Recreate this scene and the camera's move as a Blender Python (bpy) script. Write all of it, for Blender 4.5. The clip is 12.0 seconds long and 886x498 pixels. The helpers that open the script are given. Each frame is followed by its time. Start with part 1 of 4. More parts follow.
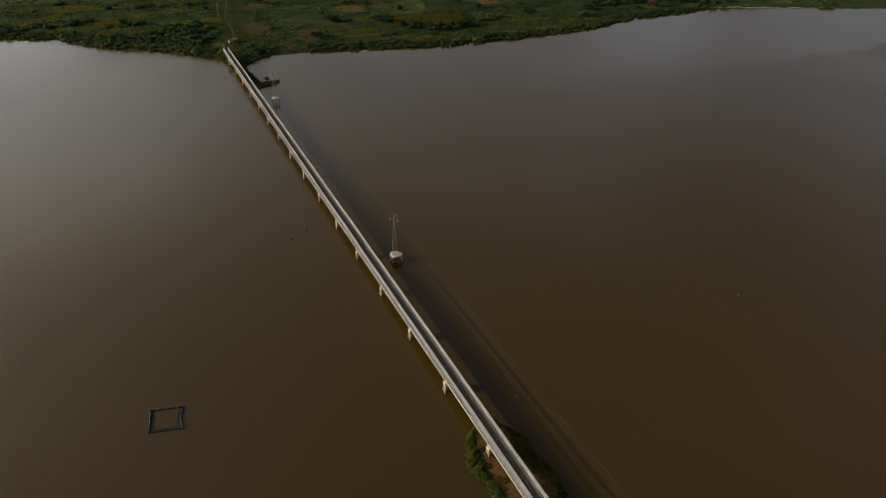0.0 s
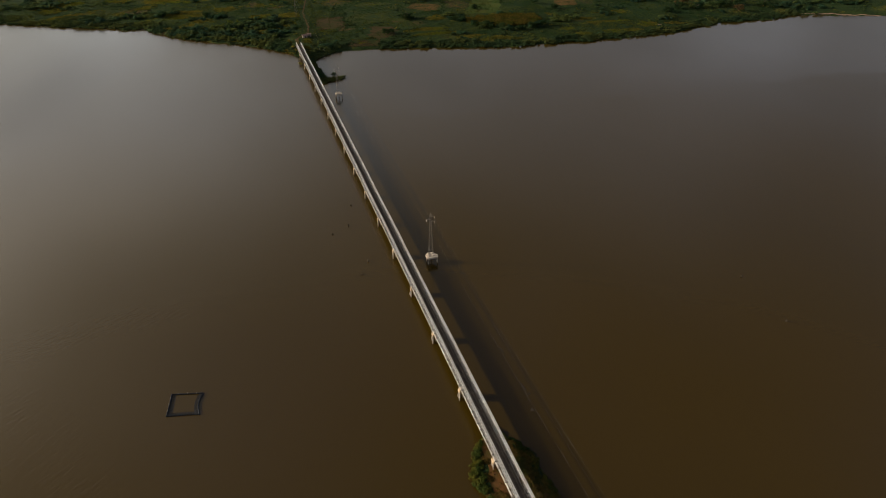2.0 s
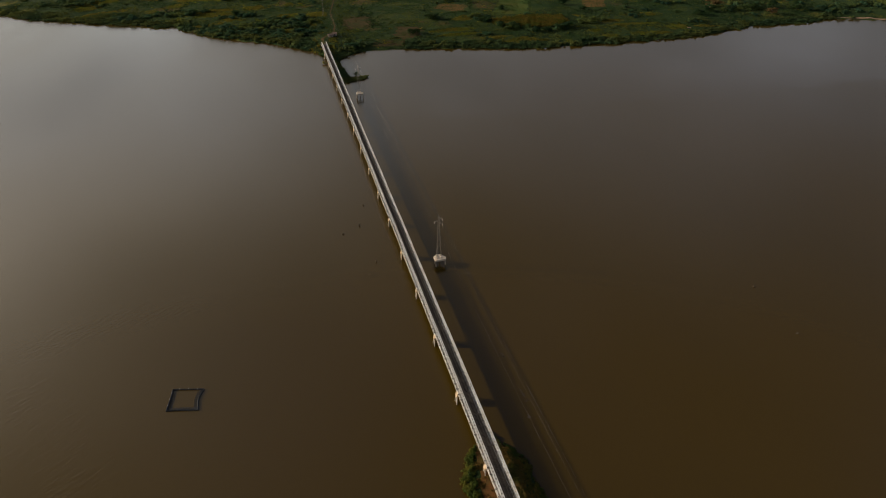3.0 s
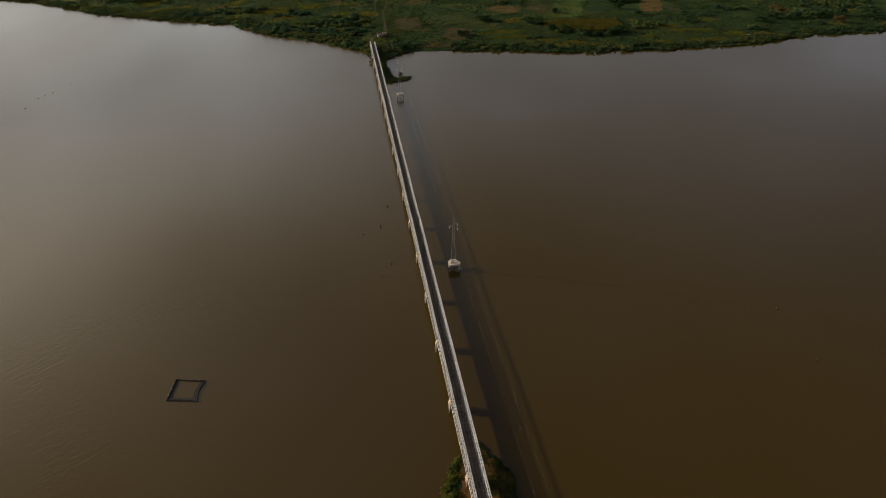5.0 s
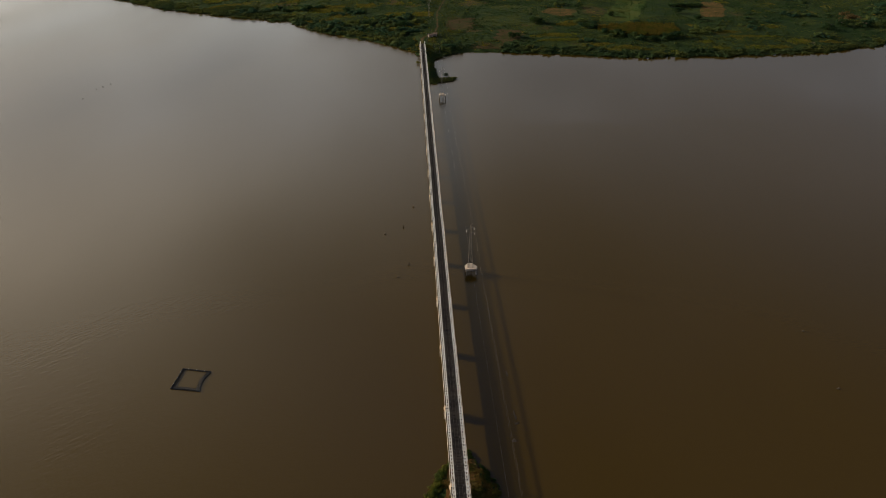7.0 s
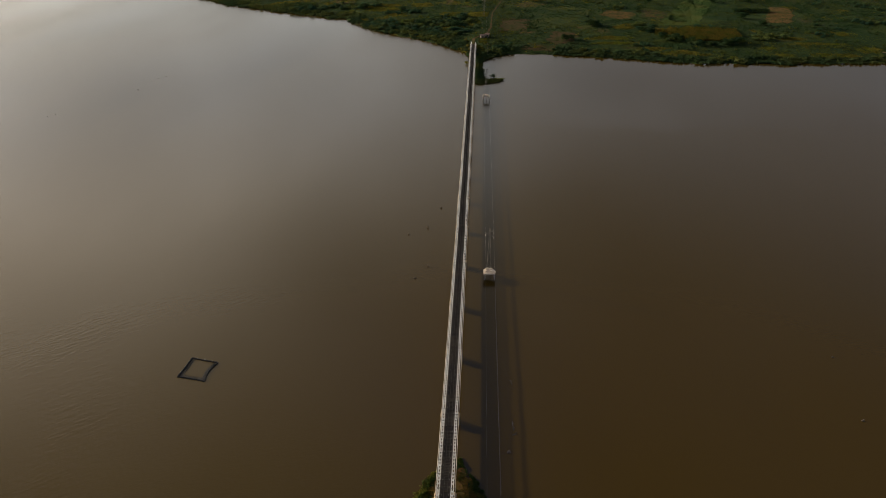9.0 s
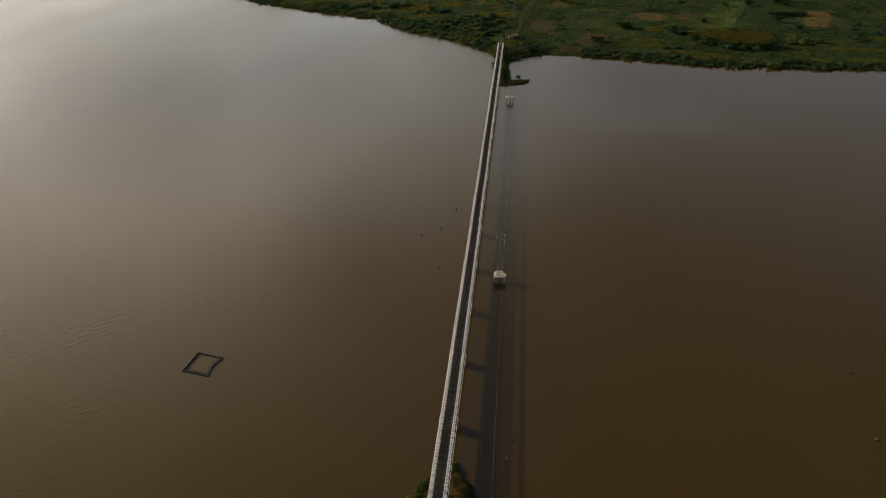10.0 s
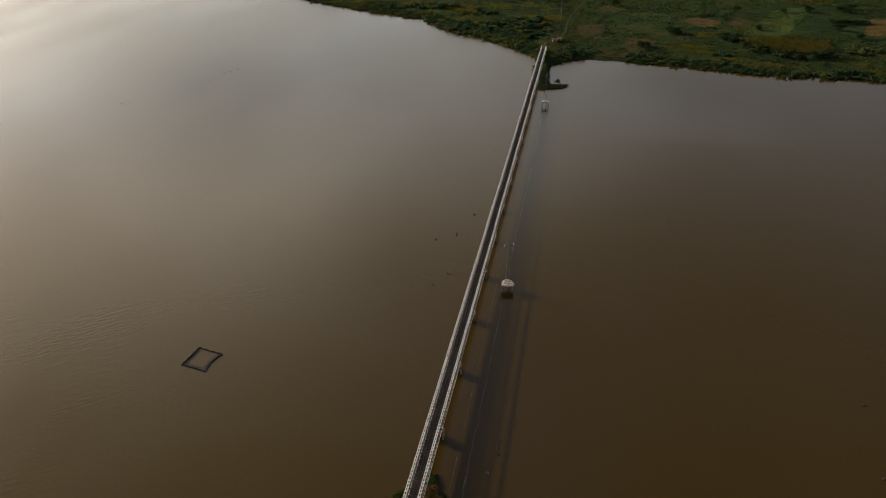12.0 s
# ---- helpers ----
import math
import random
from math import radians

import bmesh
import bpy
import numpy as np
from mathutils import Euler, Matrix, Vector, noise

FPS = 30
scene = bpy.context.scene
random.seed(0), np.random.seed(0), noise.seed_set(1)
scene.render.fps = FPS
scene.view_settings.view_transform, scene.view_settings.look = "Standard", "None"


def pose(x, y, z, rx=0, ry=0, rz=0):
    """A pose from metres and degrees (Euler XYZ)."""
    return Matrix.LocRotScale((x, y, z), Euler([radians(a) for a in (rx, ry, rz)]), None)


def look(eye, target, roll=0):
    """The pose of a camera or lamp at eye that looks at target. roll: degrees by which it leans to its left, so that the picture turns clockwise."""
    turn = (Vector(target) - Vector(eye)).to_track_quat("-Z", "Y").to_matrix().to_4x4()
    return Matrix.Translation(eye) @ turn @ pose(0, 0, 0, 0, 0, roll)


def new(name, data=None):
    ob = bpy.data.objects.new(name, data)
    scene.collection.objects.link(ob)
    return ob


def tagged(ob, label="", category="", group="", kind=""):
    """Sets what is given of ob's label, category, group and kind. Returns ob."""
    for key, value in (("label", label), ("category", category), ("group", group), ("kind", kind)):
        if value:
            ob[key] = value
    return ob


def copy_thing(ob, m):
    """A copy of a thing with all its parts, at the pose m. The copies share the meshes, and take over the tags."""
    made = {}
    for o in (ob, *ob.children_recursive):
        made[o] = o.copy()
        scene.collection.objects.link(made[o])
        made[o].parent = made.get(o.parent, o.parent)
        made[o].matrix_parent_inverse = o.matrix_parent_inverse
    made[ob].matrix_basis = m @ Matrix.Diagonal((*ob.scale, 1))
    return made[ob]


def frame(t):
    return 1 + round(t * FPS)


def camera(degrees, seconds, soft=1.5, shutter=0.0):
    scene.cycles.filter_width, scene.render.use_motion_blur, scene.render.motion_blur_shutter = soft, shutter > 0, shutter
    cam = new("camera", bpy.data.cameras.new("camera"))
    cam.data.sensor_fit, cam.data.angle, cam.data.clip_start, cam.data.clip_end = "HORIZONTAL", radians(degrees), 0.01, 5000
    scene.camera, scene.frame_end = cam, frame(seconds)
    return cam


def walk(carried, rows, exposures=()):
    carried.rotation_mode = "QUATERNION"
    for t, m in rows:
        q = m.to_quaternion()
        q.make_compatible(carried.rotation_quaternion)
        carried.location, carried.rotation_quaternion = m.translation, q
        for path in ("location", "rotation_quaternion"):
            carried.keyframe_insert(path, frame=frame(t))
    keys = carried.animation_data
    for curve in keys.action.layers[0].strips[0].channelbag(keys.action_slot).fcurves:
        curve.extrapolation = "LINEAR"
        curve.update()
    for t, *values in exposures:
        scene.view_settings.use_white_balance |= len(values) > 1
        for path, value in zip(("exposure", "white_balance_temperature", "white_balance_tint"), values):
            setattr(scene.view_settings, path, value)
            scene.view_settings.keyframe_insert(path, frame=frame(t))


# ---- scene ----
CAM_DEG = 63.1
cam = camera(CAM_DEG, 12.0, soft=0.65)
PATH = [
    (0, (-87.69, -158.07, 179.08), (-53.03, -77.78, 130.58), -0.00),
    (0.5, (-82.73, -158.59, 178.72), (-50.94, -77.15, 130.17), -0.03),
    (1, (-77.57, -159.25, 178.62), (-48.66, -76.77, 130.03), -0.06),
    (1.5, (-72.25, -159.99, 178.72), (-45.80, -76.71, 130.09), -0.09),
    (2, (-66.80, -160.77, 178.94), (-42.32, -76.90, 130.30), -0.12),
    (2.5, (-61.28, -161.54, 179.25), (-38.77, -77.13, 130.59), -0.14),
    (3, (-55.71, -162.26, 179.61), (-35.35, -77.31, 130.94), -0.16),
    (5, (-33.47, -164.06, 180.76), (-21.30, -77.54, 132.11), -0.23),
    (5.5, (-28.02, -164.11, 180.87), (-17.98, -77.32, 132.24), -0.25),
    (6, (-22.64, -163.97, 180.89), (-14.61, -76.96, 132.28), -0.26),
    (6.5, (-17.33, -163.63, 180.82), (-11.38, -76.44, 132.22), -0.27),
    (7, (-12.10, -163.08, 180.65), (-8.33, -75.76, 132.08), -0.27),
    (9, (8.28, -158.88, 179.40), (3.55, -71.56, 130.91), -0.29),
    (9.5, (13.30, -157.38, 179.08), (6.37, -70.19, 130.60), -0.28),
    (10, (18.34, -155.74, 178.82), (9.16, -68.75, 130.36), -0.28),
    (10.5, (23.42, -153.97, 178.68), (12.01, -67.24, 130.22), -0.27),
    (11, (28.57, -152.11, 178.71), (15.04, -65.69, 130.26), -0.27),
    (11.5, (33.85, -150.20, 178.97), (18.60, -64.06, 130.52), -0.26),
    (12, (39.28, -148.27, 179.53), (22.56, -62.41, 131.07), -0.25),
]
walk(cam, [(t, look(eye, target, roll)) for t, eye, target, roll in PATH],
     exposures=[(0.0, 0.15, 6500, 10), (12.0, 0.15, 6500, 10)])

# ---------------------------------------------------------------- light
SUN_EL = radians(17.3)
SUN_DIR = Vector((-0.937, 0.349, 0)).normalized() * math.cos(SUN_EL) + Vector((0, 0, math.sin(SUN_EL)))
world = bpy.data.worlds.new("sky")
scene.world = world
world.use_nodes = True
wn, wl = world.node_tree.nodes, world.node_tree.links
wn.clear()
sky = wn.new("ShaderNodeTexSky")
sky.sky_type = "NISHITA"
sky.sun_disc = False
sky.sun_elevation = SUN_EL
sky.sun_rotation = math.atan2(SUN_DIR.x, SUN_DIR.y)
sky.altitude = 100
sky.air_density = 1.0
sky.dust_density = 1.5
sky.ozone_density = 1.0
# a hazy sky under thin broken cloud, which scatters sunlight forward: brighter and warmer towards the sun
way = wn.new("ShaderNodeTexCoord").outputs["Generated"]


def sky_range(value, a, b, c, d):
    node = wn.new("ShaderNodeMapRange")
    node.interpolation_type = "SMOOTHSTEP"
    for key, x in zip(("From Min", "From Max", "To Min", "To Max"), (a, b, c, d)):
        node.inputs[key].default_value = x
    wl.new(value, node.inputs["Value"])
    return node.outputs["Result"]


def sky_math(kind, a, b):
    node = wn.new("ShaderNodeMath")
    node.operation = kind
    for socket, x in zip(node.inputs, (a, b)):
        if isinstance(x, float):
            socket.default_value = x
        else:
            wl.new(x, socket)
    return node.outputs[0]


stretch = wn.new("ShaderNodeMapping")
stretch.inputs["Scale"].default_value = (1.0, 1.6, 3.2)
stretch.inputs["Rotation"].default_value = (0, 0, radians(35))
wl.new(way, stretch.inputs["Vector"])
cloud = wn.new("ShaderNodeTexNoise")
cloud.inputs["Scale"].default_value = 2.1
cloud.inputs["Detail"].default_value = 6
cloud.inputs["Roughness"].default_value = 0.5
wl.new(stretch.outputs["Vector"], cloud.inputs["Vector"])
split = wn.new("ShaderNodeSeparateXYZ")
wl.new(way, split.inputs[0])
up = split.outputs["Z"]
toward = wn.new("ShaderNodeVectorMath")
toward.operation = "DOT_PRODUCT"
toward.inputs[1].default_value = (SUN_DIR + Vector((0, 0, 0.1))).normalized()
wl.new(way, toward.inputs[0])
glow = sky_range(toward.outputs["Value"], 0.2, 0.9, 0.0, 1.0)
veil = sky_math("MULTIPLY", sky_math("MULTIPLY", glow, sky_range(up, 0.42, 0.72, 1.0, 0.25)), sky_range(up, 0.20, 0.48, 0.20, 4.3))
wide = sky_range(toward.outputs["Value"], -0.4, 0.7, 0.0, 1.0)
haze = sky_math("ADD", sky_range(up, 0.40, 0.95, 1.24, 0.72), sky_math("MULTIPLY", wide, sky_range(up, 0.26, 0.82, 1.9, 0.0)))
gain = sky_math("ADD", veil, haze)
gain = sky_math("MULTIPLY", gain, sky_range(cloud.outputs["Fac"], 0.36, 0.66, 0.72, 1.38))
grey = wn.new("ShaderNodeHueSaturation")
grey.inputs["Saturation"].default_value = 0.42
wl.new(sky.outputs["Color"], grey.inputs["Color"])


def sky_blend(fac, a, b):
    node = wn.new("ShaderNodeMix")
    node.data_type = "RGBA"
    wl.new(fac, node.inputs["Factor"])
    for key, x in (("A", a), ("B", b)):
        if isinstance(x, tuple):
            node.inputs[key].default_value = (*x, 1)
        else:
            wl.new(x, node.inputs[key])
    return node.outputs["Result"]


golden = sky_blend(sky_range(up, 0.24, 0.46, 0.0, 1.0), (0.97, 0.90, 0.82), (1.08, 0.87, 0.62))
warm = wn.new("ShaderNodeVectorMath")
warm.operation = "MULTIPLY"
wl.new(grey.outputs["Color"], warm.inputs[0])
aloft = sky_math("MULTIPLY", sky_range(up, 0.48, 0.74, 0.0, 1.0), sky_range(toward.outputs["Value"], 0.45, 0.78, 1.0, 0.0))
golden = sky_blend(aloft, golden, (0.59, 0.885, 1.44))
clear = sky_blend(sky_range(up, 0.35, 0.8, 0.0, 1.0), (1.0, 0.97, 1.01), (0.56, 0.90, 1.58))
wl.new(sky_blend(wide, clear, golden), warm.inputs[1])
back = wn.new("ShaderNodeBackground")
wl.new(warm.outputs["Vector"], back.inputs["Color"])
wl.new(sky_math("MULTIPLY", gain, 0.055), back.inputs["Strength"])
wl.new(back.outputs["Background"], wn.new("ShaderNodeOutputWorld").inputs["Surface"])

sun = new("sun", bpy.data.lights.new("sun", "SUN"))
sun.data.energy = 4.8
sun.data.angle = radians(1.6)
sun.data.color = (1.0, 0.84, 0.63)
sun.matrix_world = look(SUN_DIR * 1000, (0, 0, 0))


# ---------------------------------------------------------------- materials
def material(name, base, dark=None, scale=1.0, rough=0.7, metal=0.0, bump=0.0, bump_scale=None,
             island=0.0, per_object=0.0, stain=None, stain_scale=0.3, spec=0.5, sheer=0.0):
    """Two scales of variation: fine grain towards `dark`, broad patches towards `stain`."""
    m = bpy.data.materials.new(name)
    m.use_nodes = True
    n, l = m.node_tree.nodes, m.node_tree.links
    b = n["Principled BSDF"]
    b.inputs["Roughness"].default_value = rough
    b.inputs["Metallic"].default_value = metal
    b.inputs["Specular IOR Level"].default_value = spec
    where = n.new("ShaderNodeNewGeometry")
    fine = n.new("ShaderNodeTexNoise")
    fine.inputs["Scale"].default_value = scale
    fine.inputs["Detail"].default_value = 4
    l.new(where.outputs["Position"], fine.inputs["Vector"])
    mix = n.new("ShaderNodeMix")
    mix.data_type = "RGBA"
    mix.inputs["A"].default_value = (*base, 1)
    mix.inputs["B"].default_value = (*(dark or [c * 0.6 for c in base]), 1)
    r = n.new("ShaderNodeMapRange")
    r.inputs["From Min"].default_value, r.inputs["From Max"].default_value = 0.35, 0.65
    l.new(fine.outputs["Fac"], r.inputs["Value"])
    l.new(r.outputs["Result"], mix.inputs["Factor"])
    out = mix.outputs["Result"]
    if stain:
        broad = n.new("ShaderNodeTexNoise")
        broad.inputs["Scale"].default_value = stain_scale
        broad.inputs["Detail"].default_value = 3
        l.new(where.outputs["Position"], broad.inputs["Vector"])
        r2 = n.new("ShaderNodeMapRange")
        r2.inputs["From Min"].default_value, r2.inputs["From Max"].default_value = 0.45, 0.62
        l.new(broad.outputs["Fac"], r2.inputs["Value"])
        mix2 = n.new("ShaderNodeMix")
        mix2.data_type = "RGBA"
        mix2.inputs["B"].default_value = (*stain, 1)
        l.new(r2.outputs["Result"], mix2.inputs["Factor"])
        l.new(out, mix2.inputs["A"])
        out = mix2.outputs["Result"]
    for amount, kind in ((island, "island"), (per_object, "object")):
        if amount:
            src = where.outputs["Random Per Island"] if kind == "island" else n.new("ShaderNodeObjectInfo").outputs["Random"]
            span = n.new("ShaderNodeMapRange")
            span.inputs["To Min"].default_value, span.inputs["To Max"].default_value = 1 - amount, 1 + amount
            l.new(src, span.inputs["Value"])
            hsv = n.new("ShaderNodeHueSaturation")
            l.new(span.outputs["Result"], hsv.inputs["Value"])
            l.new(out, hsv.inputs["Color"])
            out = hsv.outputs["Color"]
    l.new(out, b.inputs["Base Color"])
    if bump:
        rel = n.new("ShaderNodeTexNoise")
        rel.inputs["Scale"].default_value = bump_scale or scale * 2
        rel.inputs["Detail"].default_value = 5
        l.new(where.outputs["Position"], rel.inputs["Vector"])
        bp = n.new("ShaderNodeBump")
        bp.inputs["Strength"].default_value = bump
        l.new(rel.outputs["Fac"], bp.inputs["Height"])
        l.new(bp.outputs["Normal"], b.inputs["Normal"])
    if sheer:
        thin, both = n.new("ShaderNodeBsdfTranslucent"), n.new("ShaderNodeMixShader")
        both.inputs[0].default_value = sheer
        tint = n.new("ShaderNodeMix")
        tint.data_type, tint.blend_type = "RGBA", "MULTIPLY"
        tint.inputs["Factor"].default_value = 1.0
        tint.inputs["B"].default_value = (1.25, 1.22, 0.75, 1)
        l.new(out, tint.inputs["A"])
        l.new(tint.outputs["Result"], thin.inputs["Color"])
        l.new(b.outputs["BSDF"], both.inputs[1])
        l.new(thin.outputs["BSDF"], both.inputs[2])
        l.new(both.outputs["Shader"], n["Material Output"].inputs["Surface"])
    return m


PAINT = material("weathered_pale_paint", (0.47, 0.49, 0.505), (0.36, 0.37, 0.38), 1.3, 0.55, per_object=0.12, stain=(0.38, 0.37, 0.35), stain_scale=0.22)
PIPE = material("cream_pipe_paint", (0.52, 0.48, 0.41), (0.40, 0.36, 0.30), 1.3, 0.5, per_object=0.08, stain=(0.40, 0.34, 0.27), stain_scale=0.25)
STEEL = material("dark_steel", (0.05, 0.047, 0.045), (0.03, 0.027, 0.025), 2.0, 0.6, metal=0.3, stain=(0.06, 0.04, 0.028), stain_scale=0.4)
DECK = material("oily_deck_plate", (0.038, 0.036, 0.035), (0.022, 0.021, 0.020), 1.2, 0.8, stain=(0.075, 0.062, 0.050), stain_scale=0.15, spec=0.2)
TIMBER = material("dark_timber", (0.056, 0.049, 0.043), (0.03, 0.026, 0.023), 3.0, 0.85, per_object=0.4, spec=0.2)
RAIL = material("worn_rail_steel", (0.085, 0.078, 0.072), (0.05, 0.042, 0.036), 2.0, 0.45, metal=0.6)
CONCRETE = material("pale_concrete", (0.50, 0.39, 0.27), (0.38, 0.29, 0.20), 1.2, 0.9, bump=0.2, stain=(0.33, 0.25, 0.17), stain_scale=0.5, per_object=0.06, spec=0.2)
CONCRETE2 = material("bleached_concrete", (0.56, 0.50, 0.42), (0.45, 0.39, 0.32), 1.2, 0.9, bump=0.2, stain=(0.40, 0.33, 0.26), stain_scale=0.5, spec=0.2)
WETCON = material("wet_stained_concrete", (0.30, 0.26, 0.21), (0.16, 0.13, 0.10), 1.1, 0.7, stain=(0.10, 0.085, 0.065), stain_scale=0.5)
GALV = material("galvanised_steel", (0.16, 0.150, 0.138), (0.10, 0.09, 0.08), 1.5, 0.55, metal=0.4)
ALU = material("dull_aluminium", (0.24, 0.23, 0.22), (0.18, 0.17, 0.16), 0.8, 0.5, metal=0.4)
GLAZE = material("white_insulator", (0.58, 0.56, 0.53), None, 3.0, 0.25)
NET = material("slate_wet_float", (0.026, 0.030, 0.037), (0.016, 0.019, 0.024), 2.0, 0.7, spec=0.2)
FLOAT = material("pale_buoy", (0.22, 0.21, 0.19), None, 3.0, 0.6)
DRIFT = material("sunbleached_wood", (0.10, 0.088, 0.07), (0.06, 0.05, 0.04), 3.0, 0.9)
WOOD = material("grey_driftwood", (0.07, 0.055, 0.04), (0.03, 0.025, 0.02), 4.0, 0.9)
SODDEN = material("waterlogged_wood", (0.018, 0.016, 0.014), (0.010, 0.009, 0.008), 4.0, 0.6, spec=0.3)
BARK = material("bark", (0.10, 0.075, 0.055), (0.05, 0.038, 0.028), 3.0, 0.95, bump=0.3)
LEAF_TREE = material("deep_green_crown", (0.018, 0.040, 0.017), (0.011, 0.026, 0.014), 0.15, 0.75, island=0.2, stain=(0.029, 0.050, 0.017), stain_scale=0.08, spec=0.03, sheer=0.45)
LEAF_NEAR = material("sunlit_bush_leaves", (0.042, 0.062, 0.012), (0.023, 0.042, 0.010), 0.35, 0.7, island=0.35, stain=(0.086, 0.086, 0.014), stain_scale=0.2, spec=0.05, sheer=0.3)
SEDGE = material("green_and_straw_sedge", (0.045, 0.065, 0.013), (0.022, 0.043, 0.011), 0.5, 0.8, island=0.35, stain=(0.090, 0.083, 0.018), stain_scale=0.15, spec=0.03, sheer=0.3)
RUST_SOIL = material("rust_red_soil", (0.105, 0.050, 0.018), (0.068, 0.038, 0.015), 0.5, 0.95, bump=0.5, stain=(0.060, 0.050, 0.016), stain_scale=0.2, spec=0.03)
# far growth: greens lifted, blue most, to stand in for distance haze
LEAF = material("dark_green_leaves", (0.036, 0.062, 0.027), (0.023, 0.047, 0.026), 0.06, 0.75, island=0.10, stain=(0.065, 0.078, 0.024), stain_scale=0.03, spec=0.03, sheer=0.45)
THICKET = material("haze_blued_thicket", (0.031, 0.064, 0.034), (0.021, 0.050, 0.033), 0.07, 0.75, island=0.10, stain=(0.067, 0.087, 0.025), stain_scale=0.04, spec=0.03, sheer=0.45)
HERB = material("green_undergrowth", (0.026, 0.051, 0.017), (0.016, 0.036, 0.015), 0.09, 0.8, island=0.12, stain=(0.055, 0.068, 0.018), stain_scale=0.022, spec=0.03, sheer=0.45)
LEAF2 = material("olive_leaves", (0.083, 0.094, 0.019), (0.053, 0.070, 0.017), 0.1, 0.75, island=0.15, stain=(0.132, 0.114, 0.022), stain_scale=0.05, spec=0.03, sheer=0.45)
LEAF_DRY = material("dry_reddish_leaves", (0.10, 0.068, 0.032), (0.06, 0.045, 0.02), 0.2, 0.8, island=0.3, spec=0.03, sheer=0.45)
MAIZE = material("ripening_maize", (0.098, 0.076, 0.017), (0.058, 0.054, 0.014), 0.3, 0.75, island=0.25, stain=(0.05, 0.058, 0.012), stain_scale=0.08, spec=0.03, sheer=0.45)
TUFT = material("yellow_grass", (0.112, 0.099, 0.021), (0.070, 0.072, 0.016), 0.1, 0.85, island=0.15, stain=(0.080, 0.098, 0.015), stain_scale=0.03, spec=0.03, sheer=0.45)
STRAW = material("tawny_dry_grass", (0.125, 0.080, 0.022), (0.080, 0.058, 0.016), 0.4, 0.85, island=0.25, stain=(0.050, 0.052, 0.013), stain_scale=0.25, spec=0.03, sheer=0.3)
SOIL = material("reddish_soil", (0.060, 0.040, 0.020), (0.034, 0.029, 0.013), 0.35, 0.95, bump=0.5, stain=(0.026, 0.033, 0.011), stain_scale=0.07, spec=0.03)
SAND = material("pale_sand", (0.22, 0.15, 0.095), (0.13, 0.085, 0.05), 0.3, 0.95, bump=0.3)
TRACKM = material("dirt_track", (0.080, 0.052, 0.026), (0.050, 0.036, 0.018), 0.5, 0.95, bump=0.3, stain=(0.045, 0.050, 0.016), stain_scale=0.15, spec=0.03)
CROP = material("young_green_crop", (0.043, 0.073, 0.018), (0.026, 0.050, 0.014), 0.5, 0.9, bump=0.8, bump_scale=1.0, stain=(0.053, 0.062, 0.015), stain_scale=0.05, spec=0.03)
EARTH = material("tan_tilled_earth", (0.100, 0.060, 0.022), (0.052, 0.040, 0.014), 0.4, 0.95, bump=0.6, bump_scale=0.8, stain=(0.048, 0.042, 0.014), stain_scale=0.08, spec=0.03)
CROP2 = material("dense_green_crop", (0.019, 0.037, 0.013), (0.011, 0.024, 0.010), 0.45, 0.9, bump=1.0, bump_scale=0.8, stain=(0.029, 0.043, 0.013), stain_scale=0.03, spec=0.03)
CROP3 = material("low_green_crop", (0.025, 0.043, 0.014), (0.013, 0.026, 0.012), 0.45, 0.9, bump=1.0, bump_scale=0.8, stain=(0.038, 0.048, 0.014), stain_scale=0.04, spec=0.03)
TIN = material("rusty_roof_sheet", (0.19, 0.13, 0.11), (0.13, 0.085, 0.07), 1.0, 0.6, metal=0.2)
PLASTER = material("limewashed_wall", (0.30, 0.25, 0.20), (0.22, 0.18, 0.14), 1.0, 0.9)


